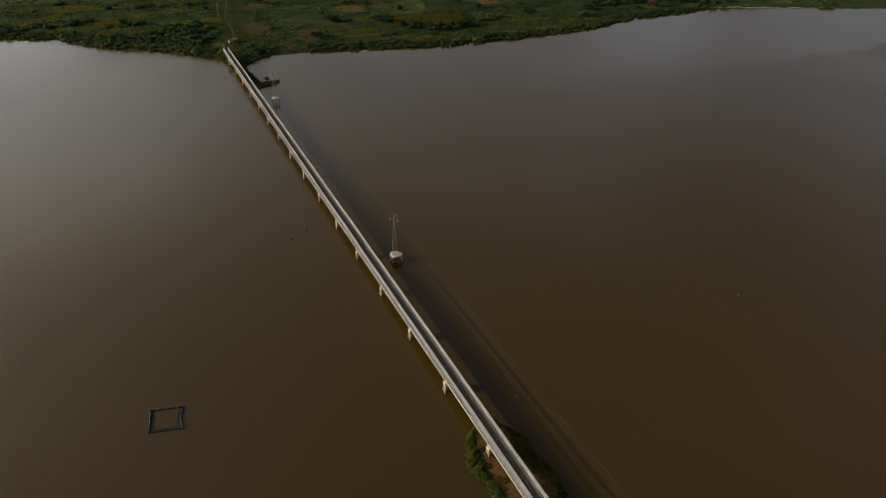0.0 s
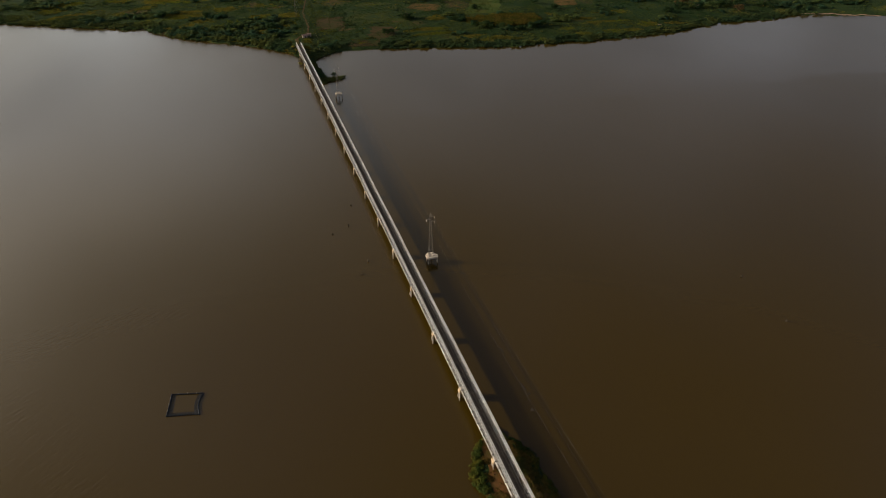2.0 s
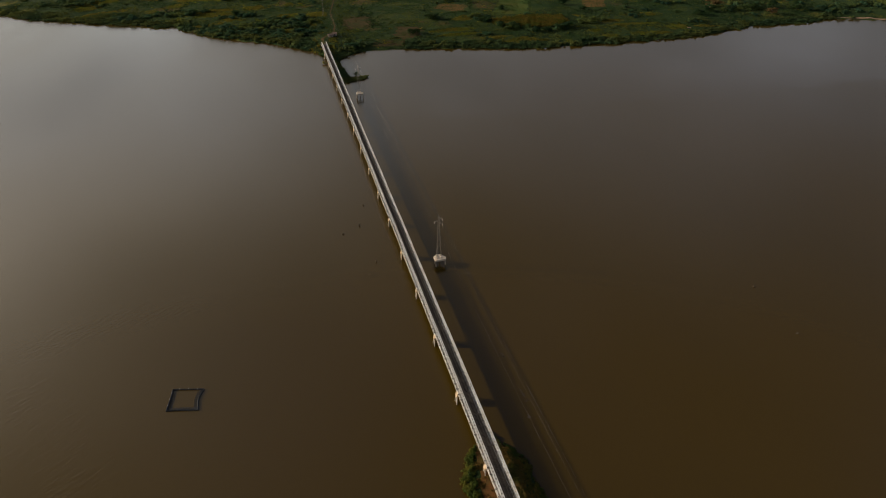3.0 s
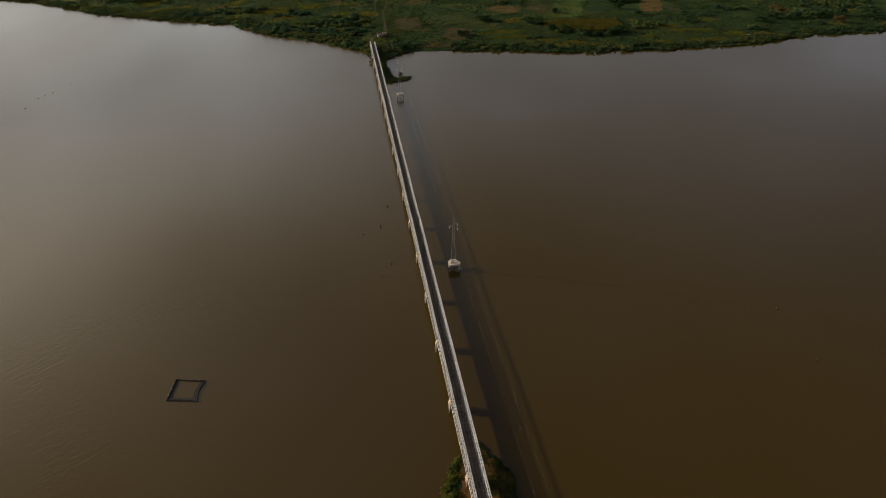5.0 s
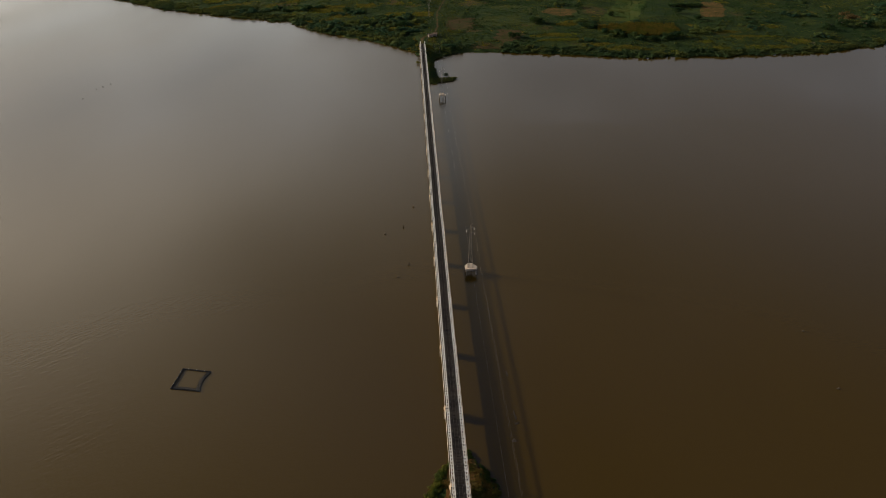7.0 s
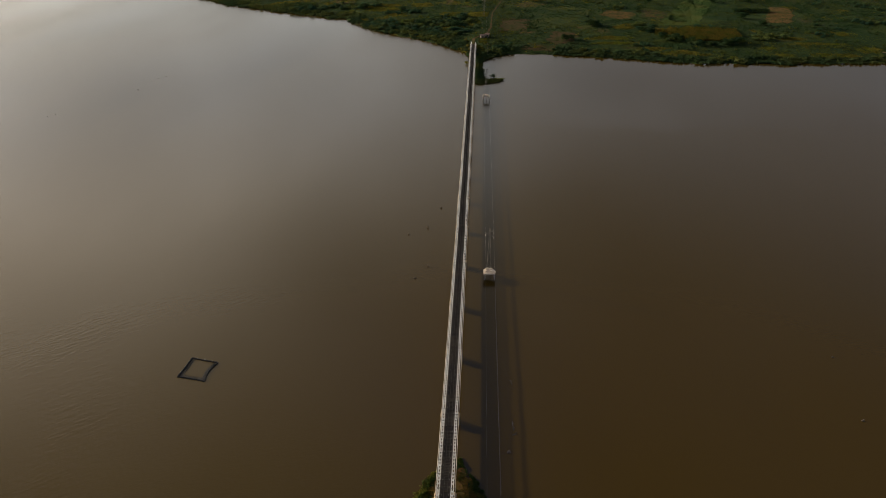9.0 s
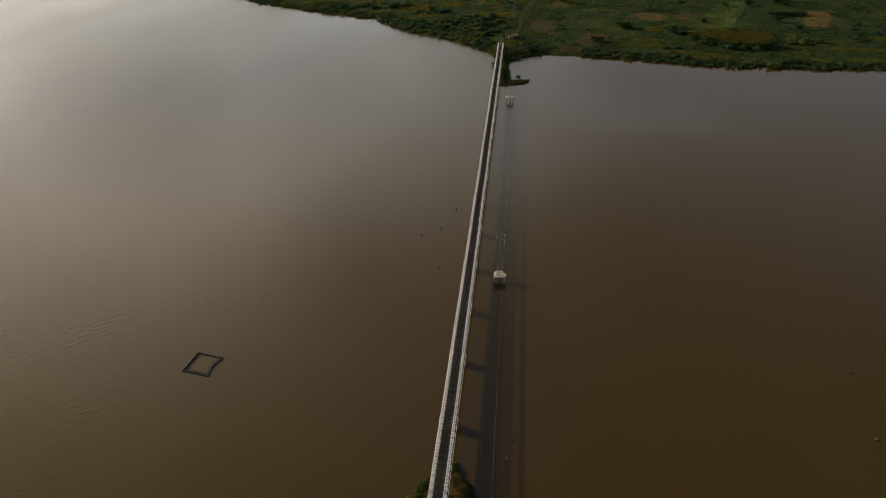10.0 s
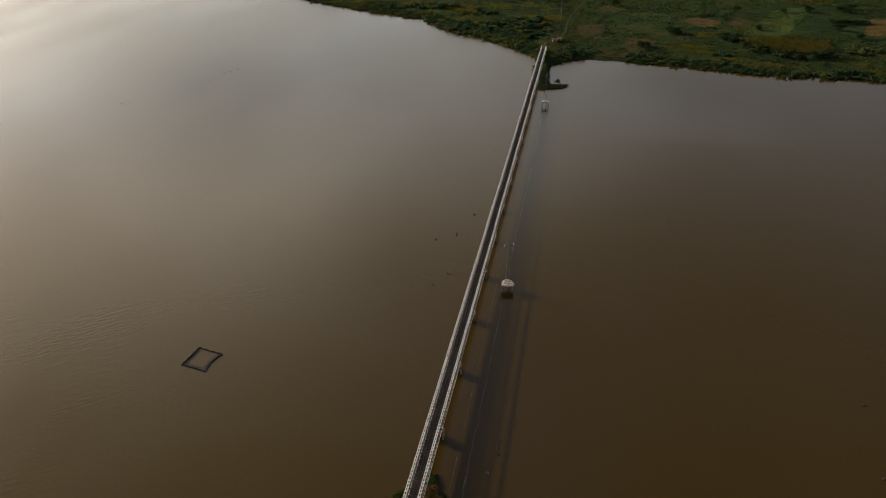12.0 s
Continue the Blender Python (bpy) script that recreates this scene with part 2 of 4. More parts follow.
def ground_material():
    m = bpy.data.materials.new("rough_grassland")
    m.use_nodes = True
    n, l = m.node_tree.nodes, m.node_tree.links
    b = n["Principled BSDF"]
    b.inputs["Roughness"].default_value = 0.95
    b.inputs["Specular IOR Level"].default_value = 0.03
    where = n.new("ShaderNodeNewGeometry")

    def noisy(scale, detail, lo, hi):
        t = n.new("ShaderNodeTexNoise")
        t.inputs["Scale"].default_value, t.inputs["Detail"].default_value = scale, detail
        t.inputs["Roughness"].default_value = 0.6
        l.new(where.outputs["Position"], t.inputs["Vector"])
        r = n.new("ShaderNodeMapRange")
        r.inputs["From Min"].default_value, r.inputs["From Max"].default_value = lo, hi
        l.new(t.outputs["Fac"], r.inputs["Value"])
        return r.outputs["Result"]

    def blend(a, c, fac):
        mx = n.new("ShaderNodeMix")
        mx.data_type = "RGBA"
        l.new(fac, mx.inputs["Factor"])
        if isinstance(a, tuple):
            mx.inputs["A"].default_value = (*a, 1)
        else:
            l.new(a, mx.inputs["A"])
        mx.inputs["B"].default_value = (*c, 1)
        return mx.outputs["Result"]

    col = blend((0.031, 0.047, 0.013), (0.018, 0.033, 0.013), noisy(0.06, 6, 0.4, 0.6))
    turned = n.new("ShaderNodeAttribute")
    turned.attribute_name = "ripe"
    gold = blend((0.115, 0.098, 0.020), (0.068, 0.070, 0.015), noisy(0.10, 6, 0.4, 0.65))
    mx = n.new("ShaderNodeMix")
    mx.data_type = "RGBA"
    l.new(turned.outputs["Fac"], mx.inputs["Factor"])
    l.new(col, mx.inputs["A"])
    l.new(gold, mx.inputs["B"])
    bare = n.new("ShaderNodeAttribute")
    bare.attribute_name = "russet"
    weedy = n.new("ShaderNodeMath")
    weedy.operation = "MULTIPLY"
    l.new(bare.outputs["Fac"], weedy.inputs[0])
    l.new(noisy(0.12, 5, 0.32, 0.56), weedy.inputs[1])
    col = blend(mx.outputs["Result"], (0.070, 0.047, 0.018), weedy.outputs[0])
    col = blend(col, (0.014, 0.026, 0.011), noisy(0.42, 5, 0.46, 0.64))
    l.new(col, b.inputs["Base Color"])
    rel = n.new("ShaderNodeTexNoise")
    rel.inputs["Scale"].default_value, rel.inputs["Detail"].default_value = 0.5, 6
    l.new(where.outputs["Position"], rel.inputs["Vector"])
    bp = n.new("ShaderNodeBump")
    bp.inputs["Strength"].default_value, bp.inputs["Distance"].default_value = 0.9, 1.0
    l.new(rel.outputs["Fac"], bp.inputs["Height"])
    l.new(bp.outputs["Normal"], b.inputs["Normal"])
    return m


def water_material():
    """Silt-laden river: an opaque brown body under a rippled, glossy skin."""
    m = bpy.data.materials.new("muddy_water")
    m.use_nodes = True
    n, l = m.node_tree.nodes, m.node_tree.links
    b = n["Principled BSDF"]
    b.inputs["IOR"].default_value = 1.333
    where = n.new("ShaderNodeNewGeometry")

    def noisy(scale, detail, stretch=(1, 1, 1), turn=0.0):
        mp = n.new("ShaderNodeMapping")
        mp.inputs["Scale"].default_value = stretch
        mp.inputs["Rotation"].default_value = (0, 0, radians(turn))
        l.new(where.outputs["Position"], mp.inputs["Vector"])
        t = n.new("ShaderNodeTexNoise")
        t.inputs["Scale"].default_value, t.inputs["Detail"].default_value = scale, detail
        l.new(mp.outputs["Vector"], t.inputs["Vector"])
        return t.outputs["Fac"]

    def ranged(v, a, c, d, e):
        r = n.new("ShaderNodeMapRange")
        for key, x in zip(("From Min", "From Max", "To Min", "To Max"), (a, c, d, e)):
            r.inputs[key].default_value = x
        l.new(v, r.inputs["Value"])
        return r.outputs["Result"]

    mx = n.new("ShaderNodeMix")
    mx.data_type = "RGBA"
    mx.inputs["A"].default_value = (*(0.0368, 0.0230, 0.0022), 1)
    mx.inputs["B"].default_value = (*(0.0326, 0.0206, 0.0022), 1)
    l.new(ranged(noisy(0.006, 3, (1, 0.5, 1), 20), 0.35, 0.65, 0, 1), mx.inputs["Factor"])
    l.new(mx.outputs["Result"], b.inputs["Base Color"])
    # ruffled reaches, slick lee water under the far bank, and small wind waves in the open river to the west
    xyz = n.new("ShaderNodeSeparateXYZ")
    l.new(where.outputs["Position"], xyz.inputs[0])

    def joined(kind, a, c):
        node = n.new("ShaderNodeMath")
        node.operation = kind
        for socket, x in zip(node.inputs, (a, c)):
            if isinstance(x, float):
                socket.default_value = x
            else:
                l.new(x, socket)
        return node.outputs[0]

    wind = noisy(0.0055, 6, (1, 0.3, 1), 55)
    calm = ranged(joined("ADD", xyz.outputs["Y"], ranged(noisy(0.012, 4), 0.3, 0.7, -22.0, 22.0)), 352.0, 362.0, 0.0, 1.0)
    lee = ranged(joined("MULTIPLY", calm, ranged(xyz.outputs["X"], 30.0, 110.0, 0.0, 1.0)), 0.0, 1.0, 1.0, 0.55)
    west = ranged(joined("ADD", xyz.outputs["X"], ranged(noisy(0.02, 3), 0.3, 0.7, -35.0, 35.0)), -60.0, -150.0, 0.0, 1.0)
    west = joined("MULTIPLY", west, ranged(xyz.outputs["Y"], 70.0, 230.0, 1.0, 0.0))
    l.new(joined("MULTIPLY", ranged(wind, 0.36, 0.64, 0.13, 0.27), lee), b.inputs["Roughness"])

    def crests(length, width, turn, detail):
        mp = n.new("ShaderNodeMapping")
        mp.vector_type = "TEXTURE"
        mp.inputs["Rotation"].default_value = (0, 0, radians(turn))
        mp.inputs["Scale"].default_value = (length, width, 1)
        l.new(where.outputs["Position"], mp.inputs["Vector"])
        t = n.new("ShaderNodeTexNoise")
        t.inputs["Scale"].default_value, t.inputs["Detail"].default_value = 1.0, detail
        l.new(mp.outputs["Vector"], t.inputs["Vector"])
        return t.outputs["Fac"]

    waves_w = joined("MULTIPLY", crests(5.5, 1.5, 42, 2.0), joined("MULTIPLY", west, ranged(noisy(0.03, 3, (1, 0.5, 1), 45), 0.38, 0.66, 0.12, 0.75)))
    small = joined("MULTIPLY", crests(2.2, 0.9, 30, 3.0), joined("MULTIPLY", ranged(wind, 0.42, 0.58, 0.05, 0.30), lee))
    bp = n.new("ShaderNodeBump")
    bp.inputs["Distance"].default_value = 0.30
    bp.inputs["Strength"].default_value = 0.38
    l.new(joined("ADD", waves_w, small), bp.inputs["Height"])
    l.new(bp.outputs["Normal"], b.inputs["Normal"])
    return m


# ---------------------------------------------------------------- mesh helpers
class Builder:
    """Collects vertices and faces for one mesh."""

    def __init__(self):
        self.v, self.f = [], []

    def box(self, lo, hi):
        (a, b, c), (d, e, g) = lo, hi
        k = len(self.v)
        self.v += [(a, b, c), (d, b, c), (d, e, c), (a, e, c), (a, b, g), (d, b, g), (d, e, g), (a, e, g)]
        self.f += [(k, k + 3, k + 2, k + 1), (k + 4, k + 5, k + 6, k + 7), (k, k + 1, k + 5, k + 4),
                   (k + 1, k + 2, k + 6, k + 5), (k + 2, k + 3, k + 7, k + 6), (k + 3, k, k + 4, k + 7)]
        return self

    def beam(self, p, q, w, h=None):
        """A bar of w x h from p to q."""
        p, q = Vector(p), Vector(q)
        d = (q - p).normalized()
        side = d.cross(Vector((0, 0, 1)))
        side = side.normalized() if side.length > 1e-4 else Vector((1, 0, 0))
        up = side.cross(d)
        s, u = side * (w / 2), up * ((h or w) / 2)
        k = len(self.v)
        for c in (p, q):
            self.v += [tuple(c - s - u), tuple(c + s - u), tuple(c + s + u), tuple(c - s + u)]
        self.f += [(k, k + 1, k + 2, k + 3), (k + 7, k + 6, k + 5, k + 4), (k, k + 4, k + 5, k + 1),
                   (k + 1, k + 5, k + 6, k + 2), (k + 2, k + 6, k + 7, k + 3), (k + 3, k + 7, k + 4, k)]
        return self

    def tube(self, p, q, r0, r1=None, n=10, caps=True):
        p, q, r1 = Vector(p), Vector(q), r0 if r1 is None else r1
        d = (q - p).normalized()
        side = d.cross(Vector((0, 0, 1)))
        side = side.normalized() if side.length > 1e-3 else Vector((1, 0, 0))
        up = side.cross(d)
        k = len(self.v)
        for c, r in ((p, r0), (q, r1)):
            for i in range(n):
                a = 2 * math.pi * i / n
                self.v.append(tuple(c + side * (r * math.cos(a)) + up * (r * math.sin(a))))
        for i in range(n):
            j = (i + 1) % n
            self.f.append((k + i, k + n + i, k + n + j, k + j))
        if caps:
            self.f += [tuple(k + i for i in range(n)), tuple(k + n + i for i in reversed(range(n)))]
        return self

    def prism(self, outline, z0, z1, grow=0.0):
        """An upright prism on a plan outline; grow widens the top."""
        k, n = len(self.v), len(outline)
        cx, cy = sum(p[0] for p in outline) / n, sum(p[1] for p in outline) / n
        self.v += [(x, y, z0) for x, y in outline]
        self.v += [(cx + (x - cx) * (1 + grow), cy + (y - cy) * (1 + grow), z1) for x, y in outline]
        self.f += [tuple(k + i for i in reversed(range(n))), tuple(k + n + i for i in range(n))]
        self.f += [(k + i, k + (i + 1) % n, k + n + (i + 1) % n, k + n + i) for i in range(n)]
        return self

    def mesh(self, name, mat, smooth=False, bevel=0.0):
        me = bpy.data.meshes.new(name)
        me.from_pydata(self.v, [], self.f)
        if bevel:
            bm = bmesh.new()
            bm.from_mesh(me)
            bmesh.ops.bevel(bm, geom=[e for e in bm.edges if len(e.link_faces) == 2 and e.calc_face_angle(0) > 0.6],
                            offset=bevel, segments=2, affect="EDGES", profile=0.6)
            bm.to_mesh(me)
            bm.free()
        me.materials.append(mat)
        if smooth:
            me.polygons.foreach_set("use_smooth", [True] * len(me.polygons))
        me.update()
        return me


def part(name, me, parent, label="", at=None):
    ob = new(name, me)
    ob.parent = parent
    if at is not None:
        ob.matrix_basis = at
    if label:
        tagged(ob, label)
    return ob


def thing(name, label, category, group="", kind="", at=None, me=None):
    ob = new(name, me)
    if at is not None:
        ob.matrix_basis = at
    return tagged(ob, label, category, group, kind)


def array_mesh(name, verts, faces, mat):
    """A mesh from numpy arrays of vertices and equal-sided faces."""
    me = bpy.data.meshes.new(name)
    nf, k = faces.shape
    me.vertices.add(len(verts))
    me.vertices.foreach_set("co", np.asarray(verts, np.float32).ravel())
    me.loops.add(nf * k)
    me.loops.foreach_set("vertex_index", np.asarray(faces, np.int32).ravel())
    me.polygons.add(nf)
    me.polygons.foreach_set("loop_start", np.arange(0, nf * k, k, dtype=np.int32))
    me.materials.append(mat)
    me.update(calc_edges=True)
    me.validate()
    return me


# ---------------------------------------------------------------- ground and water
SHORE = [(-4900, 2600), (-2500, 1900), (-1200, 1330), (-760, 1075), (-438, 915), (-330, 818), (-238, 767), (-160, 730),
         (-113, 668), (-71, 636), (-35, 606), (-8, 572), (0, 548), (12, 545), (22, 557), (34, 568), (76, 567), (146, 554), (211, 537),
         (290, 539), (355, 541), (411, 549), (442, 562), (498, 577), (550, 574), (601, 588), (704, 548), (812, 497), (1000, 440),
         (1500, 330), (4900, 100)]
SX, SY = np.array(SHORE, float).T
rng = np.random.default_rng(7)


def waves(x, y, seed, size, terms=7):
    """Smooth wandering values from -1 to 1, of about that size in metres."""
    r = np.random.default_rng(seed)
    out = 0
    for _ in range(terms):
        a, k, ph = r.uniform(0, 2 * math.pi), 2 * math.pi / (size * r.uniform(0.6, 1.6)), r.uniform(0, 6.28)
        out = out + np.sin(k * (np.cos(a) * x + np.sin(a) * y) + ph)
    return out / math.sqrt(terms) / 1.4


def inland(x, y):
    """Metres behind the far shoreline (negative: on the river)."""
    return y - np.interp(x, SX, SY) - 3.0 * waves(x, y * 0.3, 3, 45) - 1.5 * waves(x, y, 4, 14)


def island_depth(x, y):
    """From 1 in the island's middle to 0 at its edge."""
    wob = 1 + 0.10 * waves(x, y, 8, 16)
    return 1 - np.sqrt(((x - 1.2) / (11.9 * wob)) ** 2 + ((y + 12.0) / (30.5 * wob)) ** 2)


def spit_depth(x, y):
    """The reedy spit beside the far end of the bridge, in metres from its edge."""
    stem = 4.6 - np.hypot(x - 4.8 - 0.0018 * (y - 515) ** 2, np.maximum(0, np.maximum(466 - y, y - 560)))
    hook = 5.4 - np.hypot(np.maximum(0, np.maximum(6 - x, x - 22)), (y - 467 - 0.35 * (x - 8)))
    return np.maximum(stem, hook) + 1.2 * waves(x, y, 12, 9)


def height(x, y):
    x, y = np.asarray(x, float), np.asarray(y, float)
    d = inland(x, y)
    z = np.where(d > 0, 0.8 * (1 - np.exp(-np.maximum(d, 0) / 6.0)) + 8.7 * (1 - np.exp(-np.maximum(d, 0) / 70.0)) + 0.012 * d + 0.5 * waves(x, y, 21, 90) * np.clip(d / 40, 0, 1), np.clip(d * 0.15, -3, 0)) - 0.12
    i = np.maximum(island_depth(x, y), -1)
    z = np.maximum(z, np.where(i > 0, 1.2 * (1 - np.exp(-i * 9)) - 0.1, -3))
    s = np.maximum(spit_depth(x, y), -5)
    z = np.maximum(z, np.where(s > 0, 0.7 * (1 - np.exp(-s / 2.0)) - 0.05, -3))
    # approach bank behind the bridge's far end
    bank = np.clip(1 - np.maximum(np.abs(x) - 4, 0) / 9, 0, 1) * np.clip((y - 572) / 12, 0, 1) * (y < 640)
    return np.where(bank > 0, np.maximum(z, bank * 5.0 * np.clip(d / 10, 0, 1)), z)


FIELDS = [((143, 693, 186, 735), 1), ((82, 598, 106, 635), 1), ((211, 661, 279, 814), 1), ((257, 656, 336, 818), 1), ((336, 671, 368, 762), 1),
          ((390, 596, 479, 670), 0.8), ((200, 590, 272, 645), 1), ((29, 640, 56, 691), 0.8), ((67, 653, 133, 753), 0.85)]


TRACK_Y, TRACK_X = (560, 604, 628, 650, 717, 823), (0, 0, 15, 18, 20, 38)


def open_land(x, y):
    """1 on rough land, less on fields and on the track."""
    out = np.ones_like(x)
    for (a, b, c, d), k in FIELDS:
        out = np.where((x > a) & (x < c) & (y > b) & (y < d), out * (1 - k), out)
    track = np.interp(y, TRACK_Y, TRACK_X)
    return np.where((np.abs(x - track) < 5) & (y > 560), 0.0, out)


YELLOW = [(180, 577, 14, 5), (203, 564, 17, 5), (222, 559, 11, 4), (301, 559, 11, 4), (294, 579, 9, 4), (142, 612, 23, 6), (148, 595, 23, 4), (164, 655, 11, 11),
          (-110, 754, 21, 11), (-105, 773, 17, 5), (-132, 713, 9, 4), (-140, 848, 23, 15), (-267, 840, 15, 9), (-58, 634, 14, 6), (5, 709, 12, 13), (313, 697, 14, 22), (327, 611, 15, 6),
          (389, 632, 10, 7), (349, 593, 28, 4), (347, 560, 23, 5), (425, 576, 16, 4)]
RUSSET = [(-176, 805, 19, 11), (-246, 800, 15, 4), (-30, 783, 12, 15), (-8, 758, 11, 8), (206, 715, 13, 25), (43, 667, 13, 19), (69, 586, 14, 5), (64, 768, 21, 17), (-133, 700, 8, 5),
          (57, 635, 11, 6), (119, 656, 8, 8)]
THICK = [(-207, 777, 32, 11), (-144, 772, 23, 13), (-63, 674, 38, 21), (-90, 730, 21, 10), (-30, 639, 27, 15), (-18, 678, 19, 20), (-120, 688, 23, 10), (187, 647, 14, 16), (131, 669, 9, 8),
         (246, 589, 26, 4), (211, 598, 14, 4), (300, 614, 17, 11), (168, 588, 9, 4), (391, 653, 10, 7), (525, 652, 23, 12), (580, 700, 42, 27), (660, 614, 57, 16), (510, 638, 32, 9),
         (28, 583, 14, 13), (-5, 807, 9, 7), (-44, 709, 13, 6), (-291, 870, 38, 17), (-58, 821, 21, 12), (252, 653, 19, 4)]


def blotch(x, y, spots, seed):
    """From about 1 in the middle of the nearest spot to below 0 outside, with a ragged edge."""
    out = np.full_like(x, -1.0)
    for cx, cy, a, b in spots:
        out = np.maximum(out, 1.1 - np.hypot((x - cx) / a, (y - cy) / b))
    return out + 0.22 * waves(x, y, seed, 16) + 0.14 * waves(x, y, seed + 1, 6)


def ripe(x, y):
    """1 where the growth has turned yellow, 0 where it is green."""
    wild = 0.7 * waves(x, y * 1.5, 91, 60) - np.where(x < 20, 0.38, 0.54) + 0.22 * waves(x, y, 92, 16)
    out = np.maximum(blotch(x, y, YELLOW, 192), wild)
    return np.clip(out * 2.4 + 0.2, 0, 1) * (y > 500)


def russet(x, y):
    """1 on brown weedy earth."""
    wild = 0.6 * waves(x, y * 1.3, 191, 70) - 0.62
    return np.clip(np.maximum(blotch(x, y, RUSSET, 196), wild) * 2.6 + 0.1, 0, 1) * (y > 540)


def thick(x, y):
    """1 inside the thickets."""
    wild = 0.7 * waves(x, y, 51, 60) + 0.35 * waves(x, y, 52, 24) - np.where(x < 0, 0.80, np.where(x < 330, 0.95, 0.6))
    return np.clip(np.maximum(blotch(x, y, THICK, 198), wild) * 4 + 0.2, 0, 1)


def spaced(*stretches):
    return np.unique(np.concatenate([np.arange(a, b + 0.01, s) for a, b, s in stretches]))


gx = spaced((-4900, -900, 200), (-900, -420, 8), (-420, -20, 4), (-20, 34, 2), (34, 560, 4), (560, 900, 8), (900, 4900, 200))
gy = spaced((-4900, -100, 300), (-60, 26, 2), (26, 430, 40), (430, 560, 3), (560, 900, 4), (900, 1100, 8), (1100, 4900, 200))
mxg, myg = np.meshgrid(gx, gy)
nx, ny = len(gx), len(gy)
corner = (np.arange(ny - 1)[:, None] * nx + np.arange(nx - 1)[None]).ravel()
ground = new("ground", array_mesh("ground", np.stack([mxg, myg, height(mxg, myg)], -1).reshape(-1, 3),
                                  np.stack([corner, corner + 1, corner + nx + 1, corner + nx], -1), ground_material()))
ground.data.attributes.new("ripe", "FLOAT", "POINT").data.foreach_set("value", (ripe(mxg, myg) * (open_land(mxg, myg) > 0.5)).astype(np.float32).ravel())
ground.data.attributes.new("russet", "FLOAT", "POINT").data.foreach_set("value", russet(mxg, myg).astype(np.float32).ravel())
ground.data.polygons.foreach_set("use_smooth", [True] * len(ground.data.polygons))
tagged(ground, "green and yellow rough grassland on the river bank", "ground", kind="structure")

water = new("water", Builder().box((-4900, -4900, -0.4), (4900, 4900, 0.0)).mesh("water", water_material()))
tagged(water, "wide muddy brown river with faint ripples", "river", kind="structure")

# ---------------------------------------------------------------- bridge
SPAN, PANELS = 36.6, 12
PL = SPAN / PANELS
XC = 0.0                    # centre line
OUT, INN = 2.66, 1.74       # outer and inner planes of each truss
ZB, ZT = 4.6, 7.85          # bottom and top of the trusses


def panel_mesh(x):
    """One bay of one plane of a panel truss: chords, posts and bracing welded together."""
    b = Builder()
    for z, h, w in ((ZB + 0.09, 0.18, 0.20), (ZT - 0.08, 0.15, 0.24)):
        b.box((x - w / 2, 0.0, z - h / 2), (x + w / 2, PL, z + h / 2))
    b.beam((x, 0.06, ZB + 0.17), (x, 0.06, ZT - 0.15), 0.08)
    b.beam((x, 0.1, ZT - 0.18), (x, PL / 2, ZB + 0.2), 0.058)
    b.beam((x, PL / 2, ZB + 0.2), (x, PL - 0.05, ZT - 0.18), 0.058)
    return b.mesh("truss_panel", PAINT)


